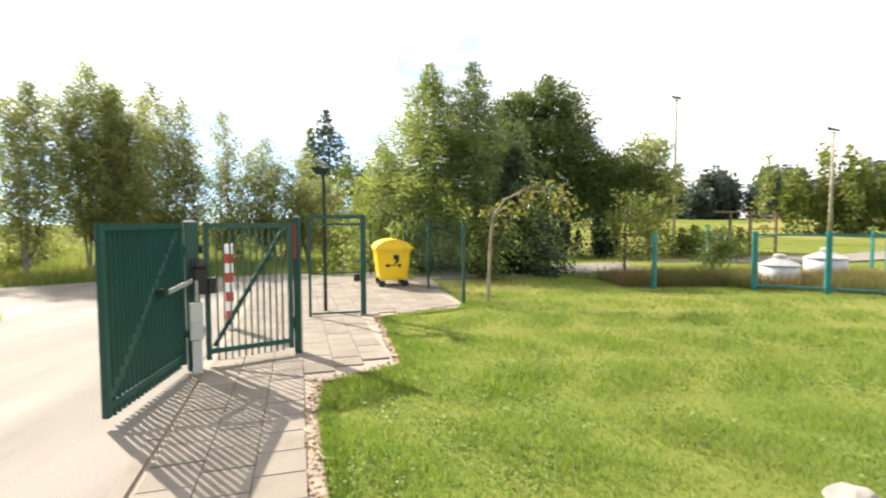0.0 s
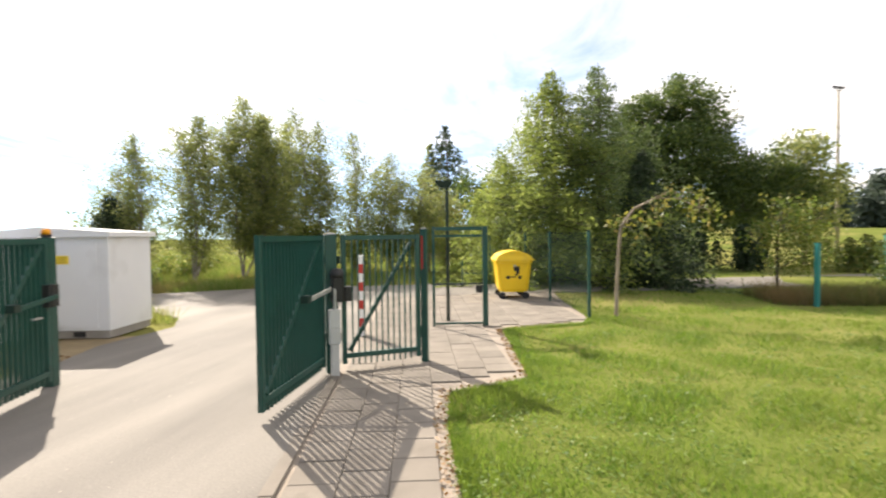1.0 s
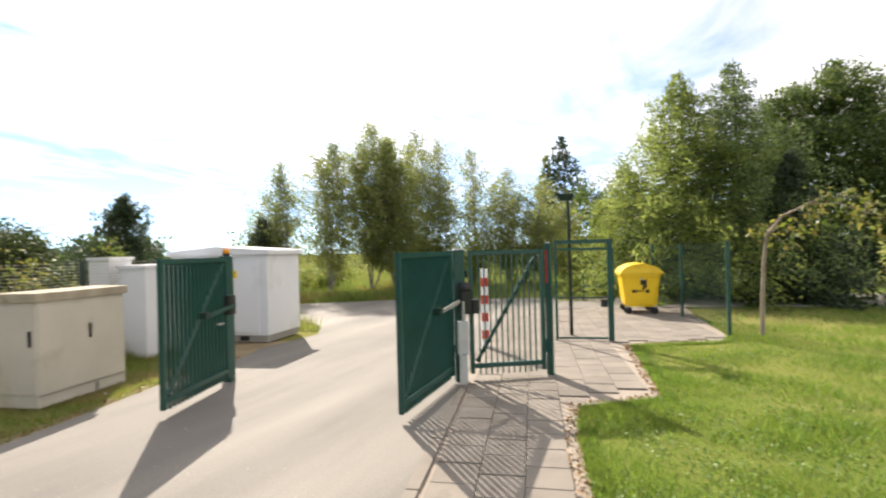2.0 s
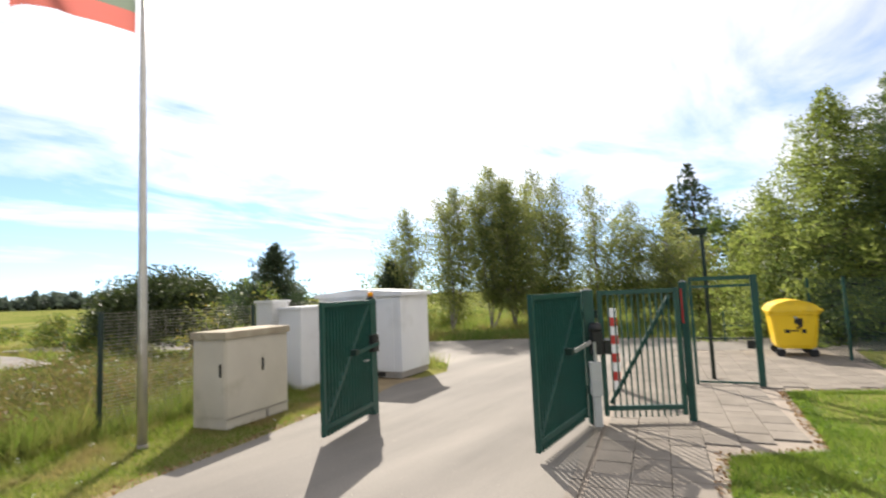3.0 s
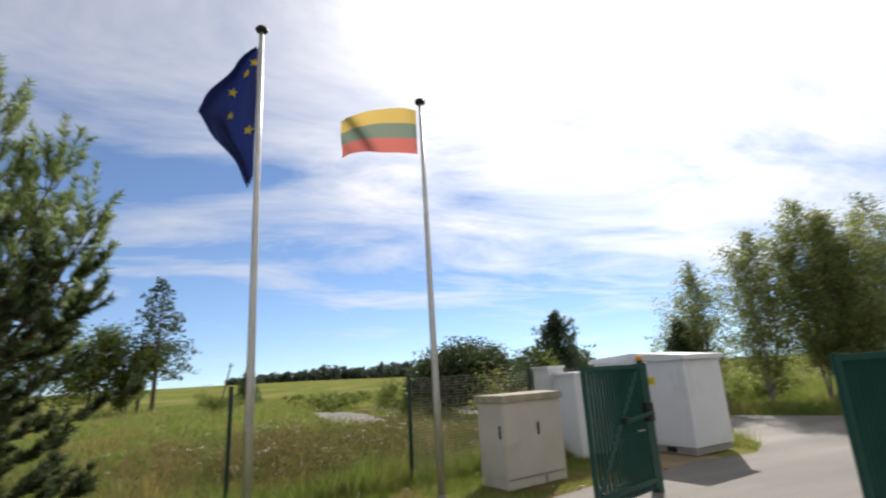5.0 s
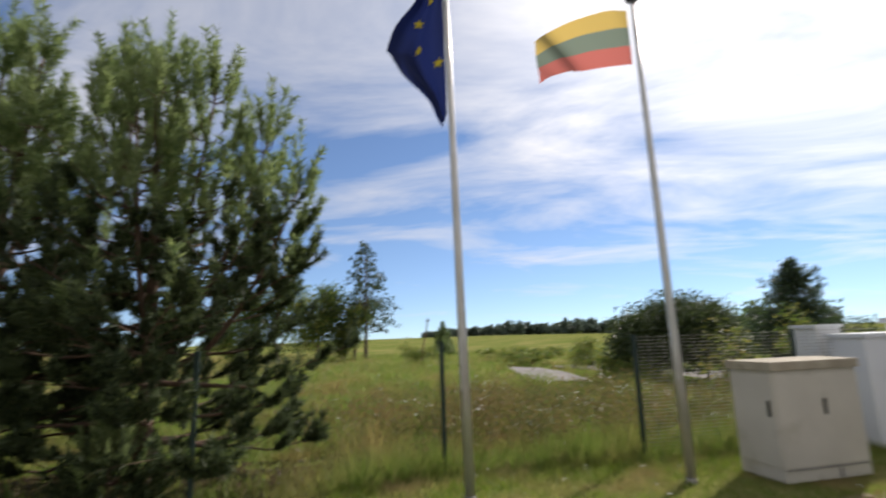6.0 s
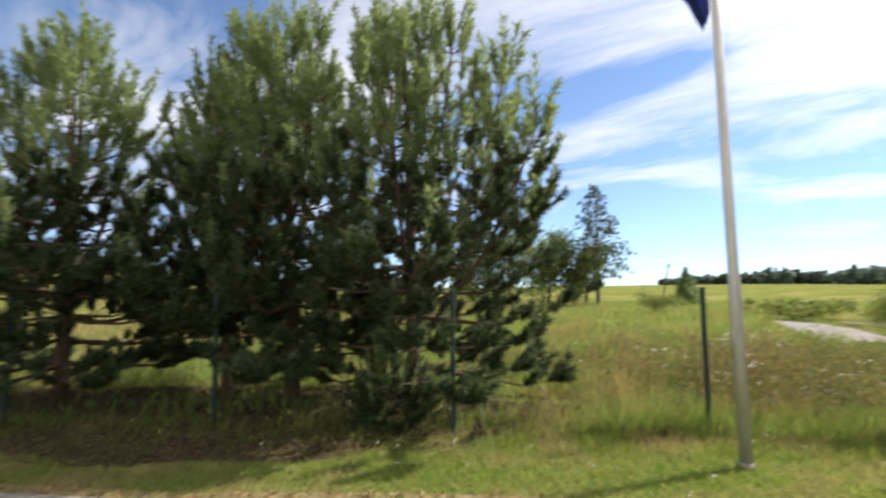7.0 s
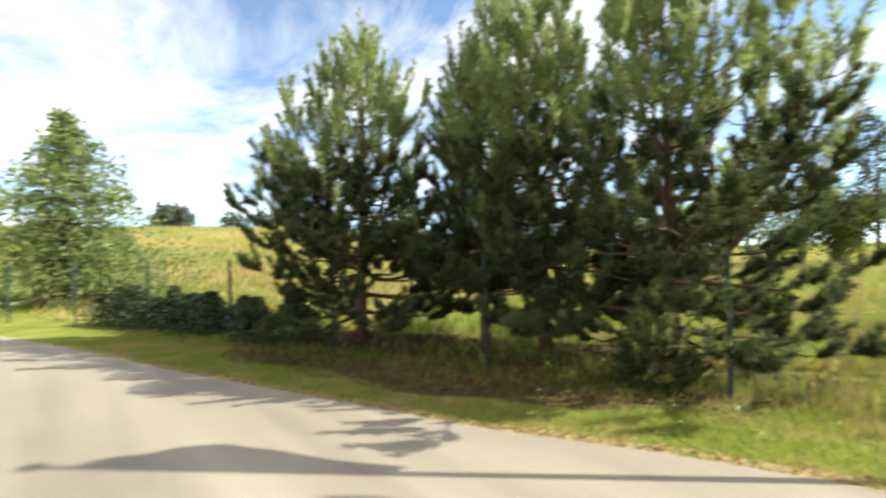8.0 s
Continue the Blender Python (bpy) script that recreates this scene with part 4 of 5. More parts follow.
def birch(at, h, w, seed, dense=1.0):
    """A slender stem with rising branches whose fine twigs hang down, thinly leaved."""
    rng = np.random.default_rng(seed)
    t = thing("birch_tree", (at[0], at[1], float(height(*at)) - 0.05), 0, "slender birch with small airy grey-green leaves", "tree", "birches along the road")
    wood = Build()
    stems = [((0, 0), 1.0)] + [((rng.normal() * 0.35, rng.normal() * 0.35), rng.uniform(0.72, 0.95)) for _ in range(2)]
    pts = []
    for (ox, oy), sc in stems:
        hh = h * sc
        bend = rng.normal(size=2) * 0.05 * hh
        line = [np.array((ox * q + bend[0] * math.sin(3 * q), oy * q + bend[1] * math.sin(2.6 * q), hh * q)) for q in np.linspace(0, 1, 7)]
        line[0][2] = -0.1
        wood.tube(line, [0.05, 0.045, 0.038, 0.03, 0.022, 0.014, 0.005], 7, False)
        z = 0.15 * hh
        while z < hh * 0.99:
            q = z / hh
            k = min(5, int(q * 6))
            p0 = line[k] + (line[k + 1] - line[k]) * (q * 6 - k)
            for _ in range(2):
                a = rng.uniform(0, 6.283)
                L = w * (0.35 + 0.95 * math.sin(math.pi * min(1, 0.12 + 0.85 * q)) ** 0.8) * rng.uniform(0.35, 1.15) * (1.0 if q < 0.8 else 2.6 * (1.185 - q))
                out = np.array((math.cos(a), math.sin(a), 0.0))
                tip = p0 + out * L + np.array((0, 0, L * rng.uniform(0.25, 0.95)))
                mid = (p0 + tip) / 2 + np.array((0, 0, 0.08 * L))
                wood.tube([p0, mid, tip], [0.012, 0.008, 0.003], 4, False)
                m = int((16 + 46 * L) * dense)
                s = rng.uniform(0.2, 1.05, m)
                c = p0 * ((1 - s) ** 2)[:, None] + mid * (2 * s * (1 - s))[:, None] + tip * (s ** 2)[:, None]
                c = c + rng.normal(size=(m, 3)) * np.array((0.12, 0.12, 0.10)) - np.array((0, 0, 1)) * (rng.random(m) ** 2 * 0.35)[:, None]
                pts.append(c)
            z += rng.uniform(0.07, 0.17)
    part("trunk", wood, BARK_BIRCH, t)
    pts = np.concatenate(pts)
    pts[:, 2] = np.maximum(pts[:, 2], 0.12)
    part("crown", arrays_mesh("crown", leaf_quads(pts, 0.085, rng, 0.0, 0.75), 4, BIRCH_LEAF), BIRCH_LEAF, t)
    return t


for i, (x, y, h, w, dn) in enumerate([(-15.39, 16.73, 5.92, 0.95, 1.00), (-13.74, 17.90, 6.77, 1.0, 1.06), (-12.37, 19.13, 7.66, 1.25, 1.62), (-11.45, 19.74, 6.96, 1.2, 1.50), (-11.59, 22.04, 7.83, 1.0, 1.00),
                                      (-10.39, 22.25, 7.45, 0.9, 0.94), (-8.85, 23.03, 6.88, 0.9, 0.94), (-7.07, 23.40, 5.88, 1.0, 1.00), (-5.05, 22.72, 4.90, 1.1, 1.00), (-16.58, 16.96, 3.74, 1.0, 0.75)]):
    birch((x, y), h, w, 100 + i, dn)


def shrub(at, h, w, seed, leaf, label, n=5000, size=0.09, group="roadside shrubs", bark=None, category="shrub"):
    rng = np.random.default_rng(seed)
    blobs = [(rng.normal() * w * 0.45, rng.normal() * w * 0.45, h * rng.uniform(0.3, 0.68), w * 0.55, w * 0.55, h * 0.33) for _ in range(5)]
    return broadleaf("shrub", at, h, 0.03 + 0.008 * h, blobs, n, size, leaf, bark or BARK_DARK, label, seed, 60, 0.30, group, 0.6, category)


for i, (x, y, h, w) in enumerate([(-15.44, 20.34, 1.89, 1.5), (-12.65, 22.03, 2.40, 1.6), (-10.37, 22.69, 2.70, 1.7), (-8.32, 23.28, 2.72, 1.8), (-6.43, 23.29, 2.83, 1.7), (-4.54, 22.97, 3.11, 1.7), (-2.68, 22.66, 2.91, 1.5), (-19.33, 19.69, 1.70, 1.7), (-21.68, 17.40, 1.80, 1.6)]):
    shrub((x, y), h, w, 200 + i, SHRUB_LEAF, "loose yellow-green roadside shrub")
shrub((-5.86, 29.66), 4.49, 1.2, 220, AUTUMN, "tall shrub with yellowing leaves", 5000, 0.12)


def conifer(name, at, h, w, leaf, label, seed, dense=1.0, droop=0.25, start=0.08, size=0.16, group="conifers", airy=0.0, taper=0.85):
    """Whorls of branches round a straight stem, clothed in short sprays."""
    rng = np.random.default_rng(seed)
    t = thing(name, (at[0], at[1], float(height(*at)) - 0.05), 0, label, "tree", group)
    wood = Build()
    wood.tube([(0, 0, -0.1), (0.02 * h, 0.01 * h, h * 0.5), (0.01 * h, 0, h)], [0.016 * h + 0.02, 0.01 * h, 0.008], 8)
    pts = []
    z = start * h
    while z < h * 0.985:
        q = (z / h - start) / (1 - start)
        L = w * (1 - q) ** taper * rng.uniform(0.8, 1.15) + 0.08
        nb = int(rng.integers(5, 8))
        a0 = rng.uniform(0, 6.28)
        for k in range(nb):
            a = a0 + 6.283 * k / nb + rng.normal() * 0.15
            l = L * rng.uniform(0.45, 1.25)
            tip = np.array((math.cos(a) * l, math.sin(a) * l, z - droop * l + 0.12 * l * rng.normal()))
            base = np.array((0, 0, z))
            wood.tube([base, (base + tip) / 2 + np.array((0, 0, -0.02 * l)), tip], [0.012 + 0.008 * l, 0.01, 0.004], 4, False)
            m = max(6, int(40 * l * dense * (0.15 / size) ** 1.3))
            s = rng.uniform(0.12 + airy, 1.0, m) ** 0.8
            p = base + (tip - base) * s[:, None]
            side = np.array((-math.sin(a), math.cos(a), 0))
            p = p + side * (rng.uniform(-1, 1, m) * l * 0.34 * (1.1 - s) + rng.normal(size=m) * 0.06)[:, None]
            p[:, 2] += rng.normal(size=m) * (0.05 + 0.05 * l) + 0.10 * l * np.sin(3.1 * s) - rng.random(m) ** 2 * 0.16
            pts.append(p)
        z += (0.020 * h + 0.05) * rng.uniform(0.6, 1.3)
    part("trunk", wood, BARK_DARK, t)
    pts = np.concatenate(pts)
    pts[:, 2] = np.maximum(pts[:, 2], 0.1)
    part("crown", arrays_mesh("crown", leaf_quads(pts, size, rng, 0.15, 0.42), 4, leaf), leaf, t)
    return t


conifer("spruce_tree", (-15.86, 16.17), 3.52, 1.5, SPRUCE, "small dark spruce before the birches", 308, 1.6, 0.15, 0.04, 0.13)
conifer("larch_tree", (0.31, 18.74), 7.9, 4.5, LARCH, "tall bright green larch with feathery drooping branches", 301, 1.8, 0.10, 0.03, 0.11, taper=0.86)
conifer("larch_tree", (1.96, 19.04), 8.1, 4.1, YOUNG_PINE, "tall grey-green larch with an airy pointed top", 302, 1.6, 0.10, 0.04, 0.11, taper=0.86)
conifer("larch_tree", (-1.44, 19.38), 5.03, 2.4, LARCH, "young bright green larch behind the bin stand", 303, 1.3, 0.1, 0.04, 0.10)
conifer("spruce_tree", (3.24, 17.54), 4.63, 1.7, SPRUCE, "dark dense young spruce beside the larches", 304, 2.2, 0.2, 0.03, 0.14)
conifer("spruce_tree", (-3.37, 27.82), 3.98, 1.2, LARCH, "small pale green conifer across the road", 305, 1.6, 0.2, 0.04, 0.15)
conifer("spruce_tree", (-7.87, 44.50), 12.05, 4.1, SPRUCE, "tall ragged dark spruce rising above the birches", 306, 0.8, 0.12, 0.12, 0.36, airy=0.1)
conifer("spruce_tree", (-9.35, 45.17), 10.4, 2.8, BIRCH_LEAF, "pale ragged tree beside the tall spruce", 307, 0.8, 0.1, 0.15, 0.34, airy=0.2)
for i, (x, y, h, w) in enumerate([(-4.60, 40.41, 6.75, 2.6), (-0.56, 42.21, 5.96, 2.6), (2.94, 44.04, 6.48, 2.6)]):
    rng = np.random.default_rng(320 + i)
    broadleaf("broadleaf_tree", (x, y), h, 0.2, [(rng.normal() * w * .4, rng.normal() * w * .4, h * q, w * .7, w * .7, h * 0.22) for q in (0.35, 0.5, 0.65, 0.78)], 6000, 0.24, OAK_LEAF, BARK_DARK, "rounded broadleaf tree behind the birches", 330 + i, 90, 0.28, "background trees")

OAK_BLOBS = [(-2.7, 0.4, 3.6, 1.9, 2.0, 1.8), (-2.3, 0.0, 6.3, 2.0, 2.1, 1.7), (-1.1, 0.3, 8.1, 1.7, 1.9, 1.3), (0.6, 0.0, 9.0, 1.7, 1.9, 1.2), (1.9, 0.2, 7.9, 1.7, 1.9, 1.5), (2.6, 0.0, 5.2, 2.0, 2.1, 1.8), (0.2, -0.7, 5.9, 2.5, 2.0, 2.1),
             (0.2, -0.4, 3.2, 2.9, 2.0, 1.9), (3.9, 0.6, 3.5, 1.9, 2.0, 1.9), (5.2, 0.6, 5.1, 1.6, 1.7, 1.3), (6.3, 0.7, 3.5, 1.6, 1.7, 1.6), (-3.8, 0.2, 2.5, 1.5, 1.4, 1.3)]
broadleaf("oak_tree", (7.14, 28.87), 9.45, 0.34, OAK_BLOBS, 82000, 0.16, OAK_LEAF, BARK_DARK, "large round dark green oak with dense foliage", 350, 640, 0.21, "", 0.7)
broadleaf("broadleaf_tree", (14.45, 29.99), 7.6, 0.16, [(0, 0, 6.2, 1.3, 1.3, 1.1), (-0.9, 0, 5.1, 1.5, 1.5, 1.1), (0.9, 0, 4.3, 1.4, 1.4, 1.1), (-1.0, 0, 3.6, 1.3, 1.3, 1.1), (0.2, 0, 2.2, 1.6, 1.6, 1.2)], 9000, 0.19, BIRCH_LEAF, BARK_DARK, "airy grey-green tree beside the oak", 351, 150, 0.30, "background trees")


def hedge_run(name, a, b, h, w, leaf, label, seed, n, size, category="hedge"):
    rng = np.random.default_rng(seed)
    a, b = np.array(a, float), np.array(b, float)
    t = thing(name, (a[0], a[1], float(height(*a)) - 0.04), 0, label, category)
    d = b - a
    L = np.linalg.norm(d)
    k = int(L * 5)
    s = rng.uniform(0, 1, k)
    tops = h * (0.62 + 0.45 * rng.random(k))
    stems, pts = Build(), []
    for si, hi in zip(s, tops):
        c = d * si + np.array((-d[1], d[0])) / L * rng.uniform(-w / 2, w / 2)
        stems.tube([(c[0], c[1], -0.05), (c[0] + rng.normal() * .05, c[1] + rng.normal() * .05, hi * 0.85)], [0.018, 0.006], 4, False)
        m = n // k
        q = rng.random(m) ** 0.8
        r = 0.30 * w * (1.15 - q)
        pts.append(np.stack([c[0] + rng.normal(size=m) * r, c[1] + rng.normal(size=m) * r, 0.06 + q * hi], 1))
    tagged(part("branchwork", stems, BARK_DARK, t), kind="stuff")
    part("foliage", arrays_mesh("foliage", leaf_quads(np.concatenate(pts), size, rng), 4, leaf), leaf, t)


hedge_run("hedge", (2.8, 23.6), (10.0, 24.9), 2.0, 1.0, HEDGE_LEAF, "dark unkempt hedge along the far road edge", 360, 14000, 0.14)
hedge_run("hedge", (12.3, 24.4), (16.7, 23.3), 1.5, 1.6, SHRUB_LEAF, "loose mid-green bushes along the road", 361, 6000, 0.13)
hedge_run("hedge", (-2.7, -18.0), (-5.35, -10.8), 0.98, 1.0, HEDGE_LEAF, "row of young dark green evergreen hedge plants", 362, 34000, 0.09)

# young arching tree on the lawn
arch = thing("arching_tree", (1.30, 11.14, -0.05), 0, "young bowed tree with a pale stem and turning leaves", "tree")
ab = Build()
stem = [(0, 0, -0.1), (0.02, 0, 0.7), (0.05, -0.03, 1.4), (0.10, -0.05, 1.95), (0.36, -0.1, 2.32), (0.75, -0.15, 2.52), (1.2, -0.2, 2.50), (1.55, -0.25, 2.3)]
ab.tube(stem, [0.045, 0.040, 0.036, 0.033, 0.028, 0.022, 0.016, 0.008], 8)
rng = np.random.default_rng(370)
apts = []
for k in range(18):
    i = int(rng.integers(3, 8))
    p = np.array(stem[i])
    q = p + np.array((rng.uniform(-0.1, 0.5), rng.uniform(-0.3, 0.3), rng.uniform(-0.35, 0.22)))
    ab.tube([p, (p + q) / 2 + np.array((0, 0, 0.1)), q], [0.012, 0.008, 0.004], 4, False)
    apts.append(q + rng.normal(size=(16, 3)) * 0.12)
part("stem", ab, BARK_PALE, arch)
part("foliage", arrays_mesh("foliage", leaf_quads(np.concatenate(apts), 0.12, rng), 4, AUTUMN), AUTUMN, arch)
broadleaf("apple_tree", (6.59, 15.83), 2.82, 0.05, [(0, 0, 1.2, 0.7, 0.7, 0.6), (1.0, 0, 1.2, 0.6, 0.6, 0.7), (1.2, 0.1, 2.2, 0.4, 0.4, 0.6), (0.2, 0, 2.2, 0.55, 0.6, 0.6), (-0.4, 0.1, 1.7, 0.5, 0.5, 0.5), (0.7, 0, 1.8, 0.4, 0.4, 0.45)], 3400, 0.095, SHRUB_LEAF, BARK_DARK, "small sparse fruit tree on the lawn", 371, 60, 0.32, "", 0.85)
shrub((10.40, 17.07), 1.79, 0.9, 372, OAK_LEAF, "low dark shrub at the lawn's far edge", 2500, 0.09, "lawn shrubs")
shrub((4.10, 19.48), 0.94, 0.6, 373, SHRUB_LEAF, "small yellowish shrub beside the road", 1500, 0.07, "lawn shrubs")

# the meadow side
shrub((-20.01, 7.39), 3.42, 2.2, 380, WILLOW, "large round dark green willow bush in the meadow", 24000, 0.12, "meadow bushes")
shrub((-18.99, 8.65), 2.96, 1.5, 385, WILLOW, "broad dark green bush beside a willow bush", 9000, 0.12, "meadow bushes")
shrub((-11.49, 5.37), 2.22, 0.7, 381, AUTUMN, "thin sapling with yellowing leaves at the fence", 900, 0.08, "meadow bushes")
shrub((-15.79, 9.70), 2.68, 0.8, 382, SHRUB_LEAF, "slender leafy sapling in the meadow", 1300, 0.09, "meadow bushes")
conifer("spruce_tree", (-22.02, 14.37), 4.69, 2.5, SPRUCE, "compact dark green pine beyond the cabinets", 383, 1.8, -0.3, 0.06, 0.16)
shrub((-27.99, 7.47), 2.17, 0.9, 384, SHRUB_LEAF, "small round bush in the far meadow", 2200, 0.10, "meadow bushes")
for i, (x, y, h, w) in enumerate([(-33.35, 4.85, 0.90, 2.6), (-36.37, 5.22, 1.00, 3.0), (-40.37, 5.40, 0.90, 3.0), (-30.52, 8.05, 1.30, 1.6), (-24.46, 10.02, 1.50, 1.5)]):
    shrub((x, y), h, w, 390 + i, SHRUB_LEAF, "low scrub beside the gravel track", 2500, 0.13, "meadow bushes")
conifer("old_pine_tree", (-48.61, -7.85), 11.25, 3.0, SPRUCE, "tall old pine with sparse level branches", 400, 0.62, -0.05, 0.22, 0.36, airy=0.3, taper=0.55)
for i, (x, y, h, w) in enumerate([(-49.44, -10.19, 6.9, 2.6), (-49.23, -12.72, 7.6, 2.8), (-47.96, -15.65, 7.8, 2.8), (-49.1, -9.05, 5.6, 1.7), (-48.64, -19.00, 6.67, 2.4), (-49.25, -22.79, 5.70, 2.6), (-47.93, -26.27, 4.91, 2.6)]):
    rng = np.random.default_rng(410 + i)
    broadleaf("broadleaf_tree", (x, y), h, 0.16, [(rng.normal() * w * .4, rng.normal() * w * .4, h * q, w * .6, w * .6, h * 0.24) for q in (0.3, 0.5, 0.7, 0.8)], 4500, 0.26, SHRUB_LEAF if i % 2 else OAK_LEAF, BARK_DARK, "green broadleaf tree round the old pine", 420 + i, 80, 0.28, "trees round the old pine")
conifer("spruce_tree", (-52.4, -0.51), 3.5, 1.6, YOUNG_PINE, "small green conifer at the meadow's edge", 430, 1.2, 0.1, 0.05, 0.22)
shrub((-37.94, -2.59), 1.76, 1.2, 431, SHRUB_LEAF, "low green bush near a small conifer", 2000, 0.12, "meadow bushes")


for i, (x, y, h, w) in enumerate([(-20.6, 6.3, 1.1, 1.1), (-18.4, 5.9, 0.9, 0.9), (-22.6, 6.6, 1.2, 1.0)]):
    shrub((x, y), h, w, 395 + i, SHRUB_LEAF, "low green scrub at the end of the track", 2200, 0.10, "meadow bushes")


def woods(name, places, label, seed, leaf, size, per):
    """Distant wood: many ragged crowns in one mesh."""
    rng = np.random.default_rng(seed)
    pts = []
    for x, y, h, w in places:
        z = float(height(x, y))
        c = np.array((x, y, z + h * 0.42)) + unit(rng.normal(size=(10, 3))) * np.array((w, w, h * 0.42)) * rng.uniform(0.3, 1, (10, 1))
        p = c[rng.integers(0, 10, per)] + np.clip(rng.normal(size=(per, 3)), -1.5, 1.5) * np.array((w, w, h)) * 0.16
        low = rng.random(per) < 0.3
        p[low, 2] = z + h * 0.45 * rng.random(low.sum())
        p[:, 2] = np.maximum(p[:, 2], z + 0.1)
        pts.append(p)
    me = arrays_mesh(name, leaf_quads(np.concatenate(pts), size, rng), 4, leaf)
    return tagged(new(name, me), label, "woods", "", "stuff")


rng = np.random.default_rng(440)
# The haze over the far woods lies in their leaf colour, not in the air.
woods("distant_woods", [(-1 - r * math.sin(radians(a)), r * math.cos(radians(a)), (3.0 + 9 * float(ss(96, 80, a))) * (0.9 + 0.3 * rng.random()), 9) for a, r in ((58.5 + 0.61 * i + rng.normal() * 0.2, 480 + rng.normal() * 15) for i in range(56))], "dark band of forest on the far horizon", 441, HAZED_LEAF, 4.0, 330)
woods("woodland_edge", [(32 + 1.85 * i + rng.normal(), 84 - 0.88 * i + rng.normal() * 3, 6.6 + 1.8 * rng.random(), 3.6) for i in range(34)], "dark woodland edge beyond the rising field", 442, HAZED_LEAF, 0.62, 3000)
woods("roadside_wood", [(35.6 + 1.5 * i + rng.normal() * 0.6, 43.6 - 1.4 * i + rng.normal(), 7.4 + 1.0 * rng.random(), 2.7) for i in range(12)], "green broadleaf wood beside the sports field", 443, SHRUB_LEAF, 0.45, 1700)
woods("hilltop_trees", [(-18.3 + rng.normal() * 1.2, -86 + rng.normal() * 2, 3.2 + rng.random(), 2.2) for i in range(7)] + [(-27.5 - 3.2 * i, -85 + rng.normal() * 3, 2.6 + rng.random(), 2.4) for i in range(6)], "clump of trees on the hilltop field", 444, HAZED_LEAF, 0.6, 500)
woods("gate_backwoods", [(-30 - 3.2 * i + rng.normal(), 24 + 1.0 * i + rng.normal() * 2, 3.6 + 1.5 * rng.random(), 2.2) for i in range(9)], "low scrubby wood beyond the kiosk", 445, OAK_LEAF, 0.4, 500)


# ---------------------------------------------------------------- near pines
def pine(at, h, w, seed, label, start=0.12, leaders=(), needles=125, fill=1.0):
    """A young Scots pine: a stem with a few rising leaders, limbs in whorls, twigs ending in thick bottlebrush shoots."""
    rng = np.random.default_rng(seed)
    t = thing("pine_tree", (at[0], at[1], float(height(*at)) - 0.05), 0, label, "tree", "pines along the fence")
    trunk, limbs = Build(), Build()
    k = h / 6.0
    base, direc, length = [], [], []

    # Marks the upper and end shoots that take the light, sunlit colour.
    young = []

    def shoot(p, d, l, sunlit_tip=False):
        d = np.array(d, float)
        young.append(sunlit_tip)
        base.append(p), direc.append(d / np.linalg.norm(d)), length.append(l)

    def stem_point(line, s):
        i = min(len(line) - 2, int(s * (len(line) - 1)))
        f = s * (len(line) - 1) - i
        return line[i] * (1 - f) + line[i + 1] * f

    def bough(p0, a, L, q, bare):
        """One limb with its twigs; q is how high in the crown it stands (0 to 1)."""
        rise = (-0.16 + 0.95 * q) * L * rng.uniform(0.7, 1.3) + 0.04
        out = np.array((math.cos(a), math.sin(a), 0.0))
        side0 = np.array((-out[1], out[0], 0.0))
        bend = rng.normal() * 0.12 * L
        pts = [p0 + out * (L * s) + side0 * (bend * s * s) + np.array((0, 0, rise * s ** 2.2 - 0.05 * L * math.sin(math.pi * s))) + rng.normal(size=3) * 0.018 * L for s in (0, 0.25, 0.5, 0.75, 1.0)]
        limbs.tube(pts, [0.010 + 0.014 * L, 0.008 + 0.011 * L, 0.007 + 0.007 * L, 0.008, 0.005], 5, False)
        upward = 0.35 + 1.25 * q
        nt = int((2.0 + 3.4 * L) * (1.2 - 0.75 * q) * fill)
        for s in np.linspace(bare, 0.97, nt):
            p = stem_point(pts, s)
            side = side0 * rng.choice((-1, 1))
            tl = (0.14 + 0.30 * L * (1.1 - s)) * rng.uniform(0.6, 1.25)
            tip = p + (out * 0.6 + side * rng.uniform(0.5, 1.0) + np.array((0, 0, rng.uniform(-0.05, 0.5)))) * tl
            limbs.tube([p, (p + tip) / 2, tip], [0.008, 0.006, 0.004], 3, False)
            way = tip - p
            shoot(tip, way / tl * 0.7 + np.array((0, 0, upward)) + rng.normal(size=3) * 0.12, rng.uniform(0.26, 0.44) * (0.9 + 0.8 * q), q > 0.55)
            for e in range(2 if q < 0.6 else 0):
                d = way / tl * rng.uniform(0.3, 1.0) + out * 0.2 + side0 * rng.normal() * 0.55 + np.array((0, 0, upward * rng.uniform(0.3, 1.0)))
                shoot(p + way * rng.uniform(0.4, 0.9), d, rng.uniform(0.18, 0.34))
        for e in range(2 if q < 0.5 else 1):
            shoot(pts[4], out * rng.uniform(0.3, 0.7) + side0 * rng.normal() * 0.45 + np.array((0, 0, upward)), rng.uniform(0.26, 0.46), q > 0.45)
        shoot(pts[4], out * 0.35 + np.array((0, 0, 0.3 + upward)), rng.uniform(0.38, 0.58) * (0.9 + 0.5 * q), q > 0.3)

    def crown_tip(p, n, l):
        shoot(p, (rng.normal() * 0.06, rng.normal() * 0.06, 1.0), l, True)
        for j in range(n):
            a = 6.283 * j / n + rng.normal() * 0.3
            shoot(p - np.array((0, 0, 0.05)), (math.cos(a) * 0.5, math.sin(a) * 0.5, 1.0), l * rng.uniform(0.6, 0.9), True)

    axis = [np.array((0.06 * k * math.sin(5 * q + seed), 0.06 * k * math.cos(4 * q + seed), h * 0.94 * q)) for q in np.linspace(0, 1, 9)]
    axis[0][2] = -0.1
